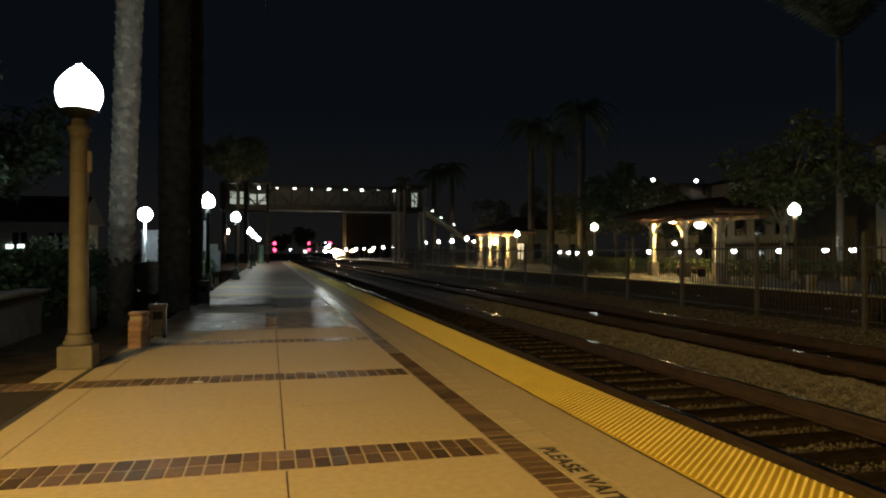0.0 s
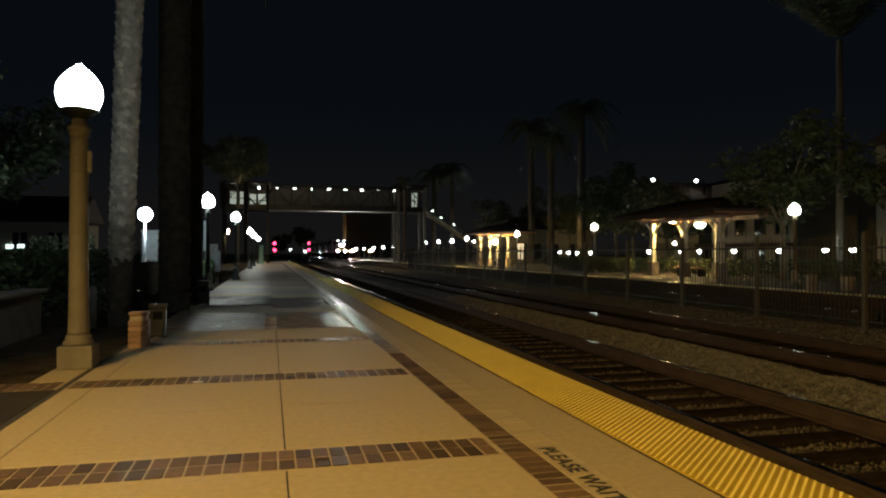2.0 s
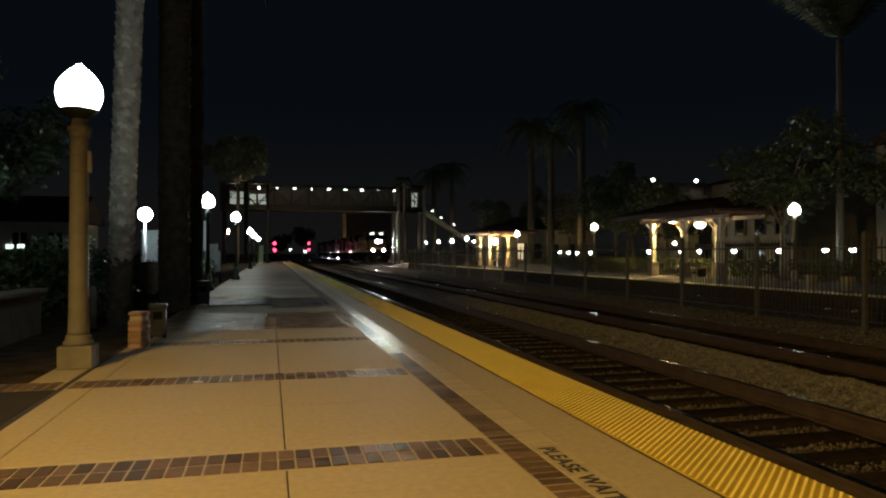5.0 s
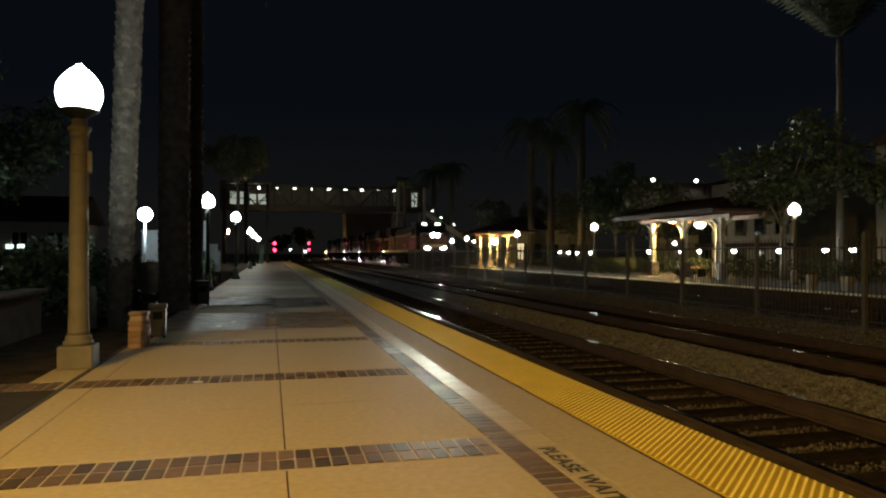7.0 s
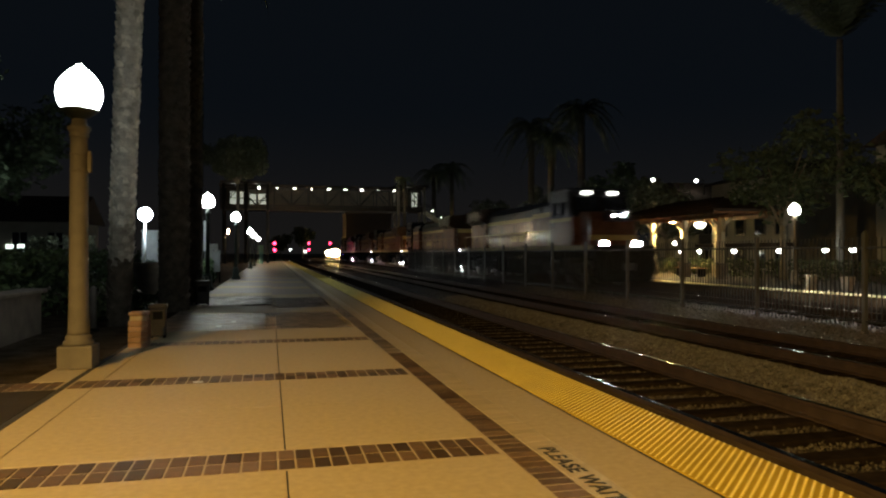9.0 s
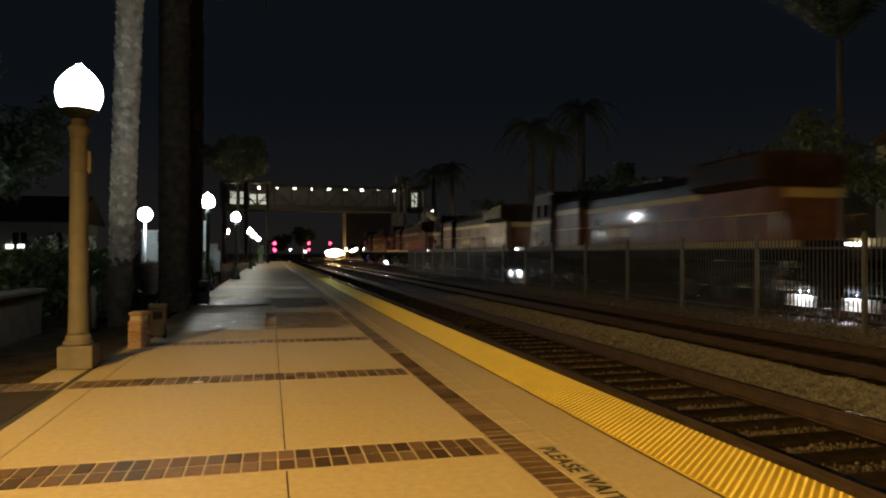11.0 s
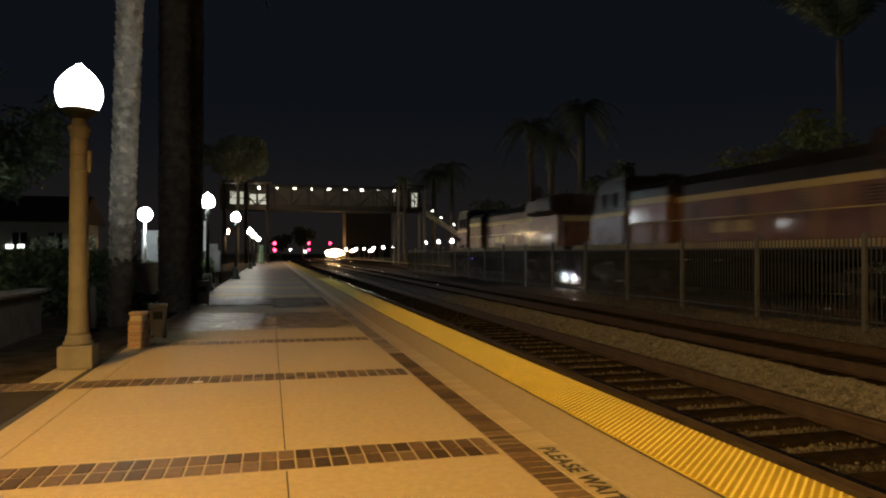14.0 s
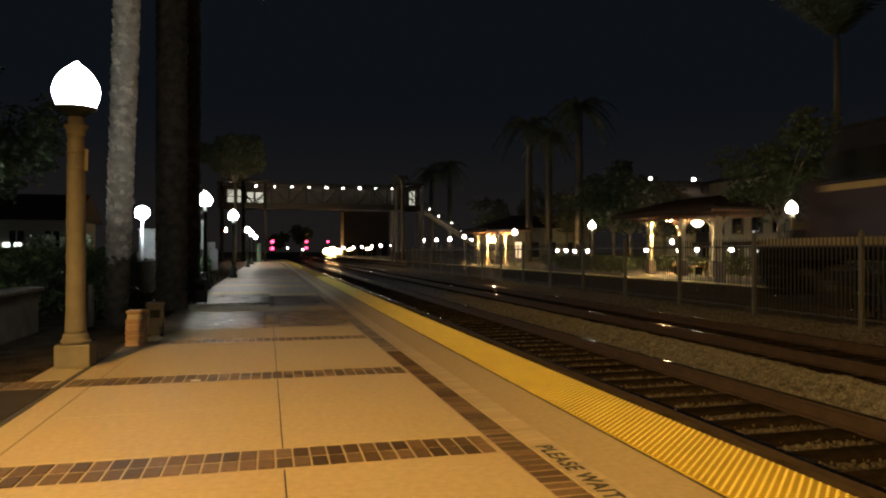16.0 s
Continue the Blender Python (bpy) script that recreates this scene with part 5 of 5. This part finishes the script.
def litter_bin(x, y, w, h, label):
    l = thing("litter_bin", label, "litter bin", m=pose(x, y, 0, 0, 0, 4))
    b = B()
    box(b, -w / 2, w / 2, -w / 2, w / 2, 0.03, h - 0.07, 0.012)
    part("body", b, M_BIN, l)
    b = B()
    box(b, -w / 2 - 0.015, w / 2 + 0.015, -w / 2 - 0.015, w / 2 + 0.015, h - 0.068, h, 0.014, 2)
    part("lid", b, M_BIN, l, "flat overhanging lid")
    b = B()
    box(b, -w * 0.3, w * 0.3, -w / 2 - 0.006, -w / 2 - 0.001, h * 0.55, h * 0.78, 0.002)
    part("flap", b, M_PLASTIC, l, "dark swing flap")
    for sx in (-1, 1):
        for sy in (-1, 1):
            b = B()
            box(b, sx * w * 0.4 - 0.02, sx * w * 0.4 + 0.02, sy * w * 0.4 - 0.02, sy * w * 0.4 + 0.02, 0.0, 0.03)
            part("foot", b, M_PLASTIC, l)


litter_bin(-1.60, 11.0, 0.22, 0.50, "square dark grey metal litter bin beside the brick pier")
litter_bin(-1.58, 17.7, 0.32, 0.58, "square dark grey metal litter bin at the platform edge")


def bollard(x, y, h, material, label):
    p = thing("bollard", label, "bollard", m=pose(x, y, 0))
    b = B()
    lathe(b, [(0.05, 0.0), (0.05, h - 0.05), (0.035, h - 0.01), (0.0, h)], 14)
    part("post", b, material, p)
    b = B()
    lathe(b, [(0.085, 0.0), (0.085, 0.02), (0.05, 0.04)], 14)
    part("foot", b, M_PLASTIC, p)


bollard(-2.75, 12.2, 0.72, M_WALLDARK, "short grey bollard beside the palm")
bollard(-1.72, 20.6, 0.62, M_WALLDARK, "short grey bollard at the platform edge")
bollard(-1.86, 21.2, 0.58, M_WALLDARK, "short grey bollard at the platform edge")


def notice_board(x, y, z0, z1, w, label, face=M_BOARD):
    n = thing("notice_board", label, "sign", m=pose(x, y, 0))
    b = B()
    box(b, -w / 2, w / 2, -0.03, 0.03, z0, z1, 0.01)
    part("panel", b, face, n)
    for s in (-1, 1):
        b = B()
        tube(b, [(s * w * 0.42, 0, 0.0), (s * w * 0.42, 0, z1 + 0.05)], 0.025, 8)
        part("leg", b, M_PLASTIC, n)


notice_board(-2.2, 31.0, 0.45, 1.35, 0.3, "narrow white notice board by the shrubs")
notice_board(-2.84, 33.4, 1.35, 2.72, 0.2, "narrow white banner sign on two legs", M_SIGNW)
notice_board(-2.9, 36.0, 0.6, 1.7, 0.8, "pale notice board behind the lamp posts")


def flood_mast(x, y, z, lens, label):
    m = thing("floodlight", label, "floodlight", m=pose(x, y, 0))
    b = B()
    tube(b, [(0, 0, -0.1), (0, 0, z - 0.1)], 0.08, 10)
    part("mast", b, M_STEEL, m)
    b = B()
    box(b, -0.2, 0.3, -0.5, 0.5, z - 0.12, z + 0.42, 0.03)
    part("housing", b, M_PLASTIC, m)
    b = B()
    box(b, 0.31, 0.34, -0.45, 0.45, z - 0.08, z + 0.38, 0.01)
    part("lens", b, lens, m, "glowing lens")


flood_mast(-6.9, 61.0, 4.6, M_FLOOD, "bright white floodlight on a mast behind the platform trees")
flood_mast(-5.0, 84.0, 3.6, M_WARMFLOOD, "warm floodlight on a mast behind the platform shrubs")


def far_house(x, y, w, d, hgt, lit, label):
    h = thing("house", label, "house")
    h.location = (x, y, -0.6)
    b = B()
    box(b, -w / 2, w / 2, -d / 2, d / 2, 0, hgt)
    part("wall", b, M_HOUSE, h)
    b = B()
    side_prism(b, [(-d / 2 - 0.5, hgt), (d / 2 + 0.5, hgt), (0, hgt + d * 0.28)], -w / 2 - 0.5, w / 2 + 0.5)
    part("roof", b, M_TILE, h)
    n = int(w / 2.4)
    for i in range(n):
        for z in ((2.2,) if hgt < 5 else (1.0, 3.9) if hgt < 9 else (1.2, 4.6, 8.0, 11.4)):
            xx = -w / 2 + 1.2 + 2.4 * i
            b = B()
            box(b, xx - 0.5, xx + 0.5, -d / 2 - 0.04, -d / 2 + 0.02, z, z + 1.2)
            on = (i, z) in lit
            wd = part("window", b, M_LITWIN if on else M_GLASS, h, "lit window" if on else "dark window pane")
            b = B()
            box(b, xx - 0.03, xx + 0.03, -d / 2 - 0.08, -d / 2 - 0.04, z, z + 1.2)
            part("mullion", b, M_WHITEP, wd)
            b = B()
            box(b, xx - 0.6, xx + 0.6, -d / 2 - 0.14, -d / 2 - 0.02, z - 0.1, z)
            part("sill", b, M_WHITEP, wd)
    return h


M_LITWIN = glow("lit_window", (0.85, 1.0, 0.9), 3.0)
low_house = far_house(-20.5, 62.0, 12, 8, 4.2, set(), "low house with two small lit windows behind the hedge")
for wx in (1.75, 2.5):
    b = B()
    box(b, wx - 0.24, wx + 0.24, -4.12, -4.085, 2.1, 2.5, 0.01)
    pane = part("lit_window", b, M_LITWIN, low_house, "small brightly lit window")
    b = B()
    box(b, wx - 0.02, wx + 0.02, -4.15, -4.12, 2.1, 2.5)
    part("mullion", b, M_WHITEP, pane)
far_house(41.0, 30.0, 12, 8, 8.2, set(), "tall pale house behind the trees")
far_house(52.0, 70.0, 16, 10, 7.0, {(1, 3.9)}, "two-storey house beyond the far platform")


def depot_shed():
    """A tall blank-walled shed beyond the bridge."""
    h = thing("depot_shed", "tall dark shed with a plain flat parapet beyond the footbridge", "building", kind="structure")
    b = B()
    box(b, 21.6, 35.0, 205.0, 214.0, -0.7, 12.6)
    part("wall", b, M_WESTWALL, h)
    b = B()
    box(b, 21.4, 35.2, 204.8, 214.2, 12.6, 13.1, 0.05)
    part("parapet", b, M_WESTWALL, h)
    for i in range(4):
        b = B()
        box(b, 22.6 + 3.2 * i, 24.9 + 3.2 * i, 204.94, 205.0, -0.6, 3.8)
        part("roller_door", b, M_BIN, h, "closed roller door")


depot_shed()


def light_mast():
    p = thing("flood_mast", "tall mast with the sodium floodlight that lights the platform", "floodlight", m=pose(-5.6, -2.4, 0))
    b = B()
    tube(b, [(0, 0, -0.1), (0, 0, 5.15)], 0.09, 10)
    part("mast", b, M_STEEL, p)
    b = B()
    box(b, -0.2, 0.2, -0.25, 0.1, 5.1, 5.35, 0.03)
    part("housing", b, M_PLASTIC, p)


light_mast()


def station_building():
    h = thing("station_building", "dark low building with a warm lit window behind the far platform", "building", kind="structure")
    b = B()
    box(b, 27.5, 40.0, 82.0, 92.0, -0.7, 4.2)
    part("wall", b, M_HOUSE, h)
    b = B()
    v = [b.verts.new(c) for c in ((26.8, 81.3, 4.2), (40.7, 81.3, 4.2), (40.7, 92.7, 4.2), (26.8, 92.7, 4.2), (31, 87, 6.0), (36.5, 87, 6.0))]
    for q in ((3, 2, 1, 0), (0, 1, 5, 4), (1, 2, 5), (2, 3, 4, 5), (3, 0, 4)):
        b.faces.new([v[i] for i in q])
    part("roof", b, M_TILE, h)
    for x, lit in ((30.3, True), (32.6, False), (34.9, False), (37.2, False)):
        b = B()
        box(b, x - 0.42, x + 0.42, 81.95, 82.02, 0.5, 2.4)
        w = part("window", b, M_WARMWIN if lit else M_GLASS, h, "warm lit window" if lit else "dark window pane")
        b = B()
        box(b, x - 0.05, x + 0.05, 81.88, 81.95, 0.5, 2.4)
        box(b, x - 0.42, x + 0.42, 81.89, 81.94, 1.42, 1.52)
        part("mullion", b, M_STEEL, w)
        b = B()
        box(b, x - 0.55, x + 0.55, 81.8, 81.99, 0.4, 0.5)
        part("sill", b, M_WHITEP, w)


M_WARMWIN = glow("warm_lit_window", (1.0, 0.72, 0.42), 2.0)
station_building()
for tx, ty, th, sd in ((31.5, 96.0, 9.5, 41), (36.0, 80.0, 9.0, 42), (34.0, 69.0, 8.5, 43), (33.0, 59.0, 8.0, 44), (28.5, 46.0, 6.5, 45), (39.0, 97.0, 11.0, 46)):
    tree(tx, ty, th, 3.4, "leafy olive tree behind the far platform lamps", seed=sd, leaves=2600, leaf=0.2, leafage=M_LEAFPALE)


def plate(x, y, w, d, label):
    b = B()
    box(b, -w / 2, w / 2, -d / 2, d / 2, 0.0, 0.004, 0.001)
    o = part("marker_plate", b, M_SIGNW, None)
    o.location = (x, y, 0.002)
    tagged(o, label, "plate", "marker plates")


plate(-0.67, 7.08, 0.09, 0.07, "small pale metal marker plate set in the brick band")
# white colour on the next two plates stands in for a sparkle
plate(-0.84, 12.4, 0.08, 0.16, "small plate in the brick paving, coloured white as a sparkle")
plate(-0.64, 13.15, 0.07, 0.14, "small plate in the brick paving, coloured white as a sparkle")


def stone_planter(x, y, w, h):
    p = thing("stone_planter", "pale square stone planter on the far platform", "planter", "stone planters", m=pose(x, y, 0))
    b = B()
    v = [b.verts.new((sx * w * k, sy * w * k, z)) for k, z in ((0.40, 0.0), (0.5, h)) for sx, sy in ((-1, -1), (1, -1), (1, 1), (-1, 1))]
    for q in ((0, 1, 5, 4), (1, 2, 6, 5), (2, 3, 7, 6), (3, 0, 4, 7), (3, 2, 1, 0)):
        b.faces.new([v[i] for i in q])
    part("tub", b, M_URN, p)
    b = B()
    for q in ((-0.53, 0.53, -0.53, -0.4), (-0.53, 0.53, 0.4, 0.53), (-0.53, -0.4, -0.4, 0.4), (0.4, 0.53, -0.4, 0.4)):
        box(b, *(c * w for c in q), h - 0.05, h + 0.02)
    part("rim", b, M_URN, p)
    b = B()
    box(b, -0.4 * w, 0.4 * w, -0.4 * w, 0.4 * w, h - 0.12, h - 0.04)
    part("soil", b, M_SOIL, p)


stone_planter(17.6, 19.7, 0.27, 0.5)
stone_planter(18.5, 19.1, 0.3, 0.45)


def dwarf_light(x, y, z):
    la = thing("dwarf_light", "small white lamp on a short post beside the far tracks", "lamp", m=pose(x, y, 0))
    b = B()
    tube(b, [(0, 0, -0.65), (0, 0, z - 0.2)], 0.06, 8)
    part("post", b, M_EBLACK, la)
    b = B()
    lathe(b, [(0.0, -0.2), (0.2, -0.1), (0.24, 0.05), (0.12, 0.2), (0.0, 0.24)], 12, z=z)
    part("lamp_head", b, M_WALK, la, "glowing white lamp head")


dwarf_light(8.15, 169, 1.7)
dwarf_light(5.2, 190, 2.2)


# ---------------------------------------------------------------- what moves
HEAD0, SPEED, WHEEL = 185.33, 17.45, 0.545


def motions():
    """The five engines roll past together on the far track, their wheels turning under them."""
    for ob, off, turn in engines:
        rows = []
        for t in (0.0, 4.0, 8.0, 12.0, 16.0):
            front = HEAD0 - 1.6 - SPEED * t + off
            rows.append((t, pose(TRACKS[2], front + (ENGINE if turn else 0.0), RAIL_TOP, 0, 0, turn)))
        walk(ob, rows)
        step = math.degrees(SPEED / WHEEL / FPS) * (-1 if turn else 1)
        for w in ob.children_recursive:
            if w.name.startswith("wheelset"):
                x, y, z = w.location
                walk(w, [(k / FPS, pose(x, y, z, (step * k) % 360)) for k in range(481)])


motions()
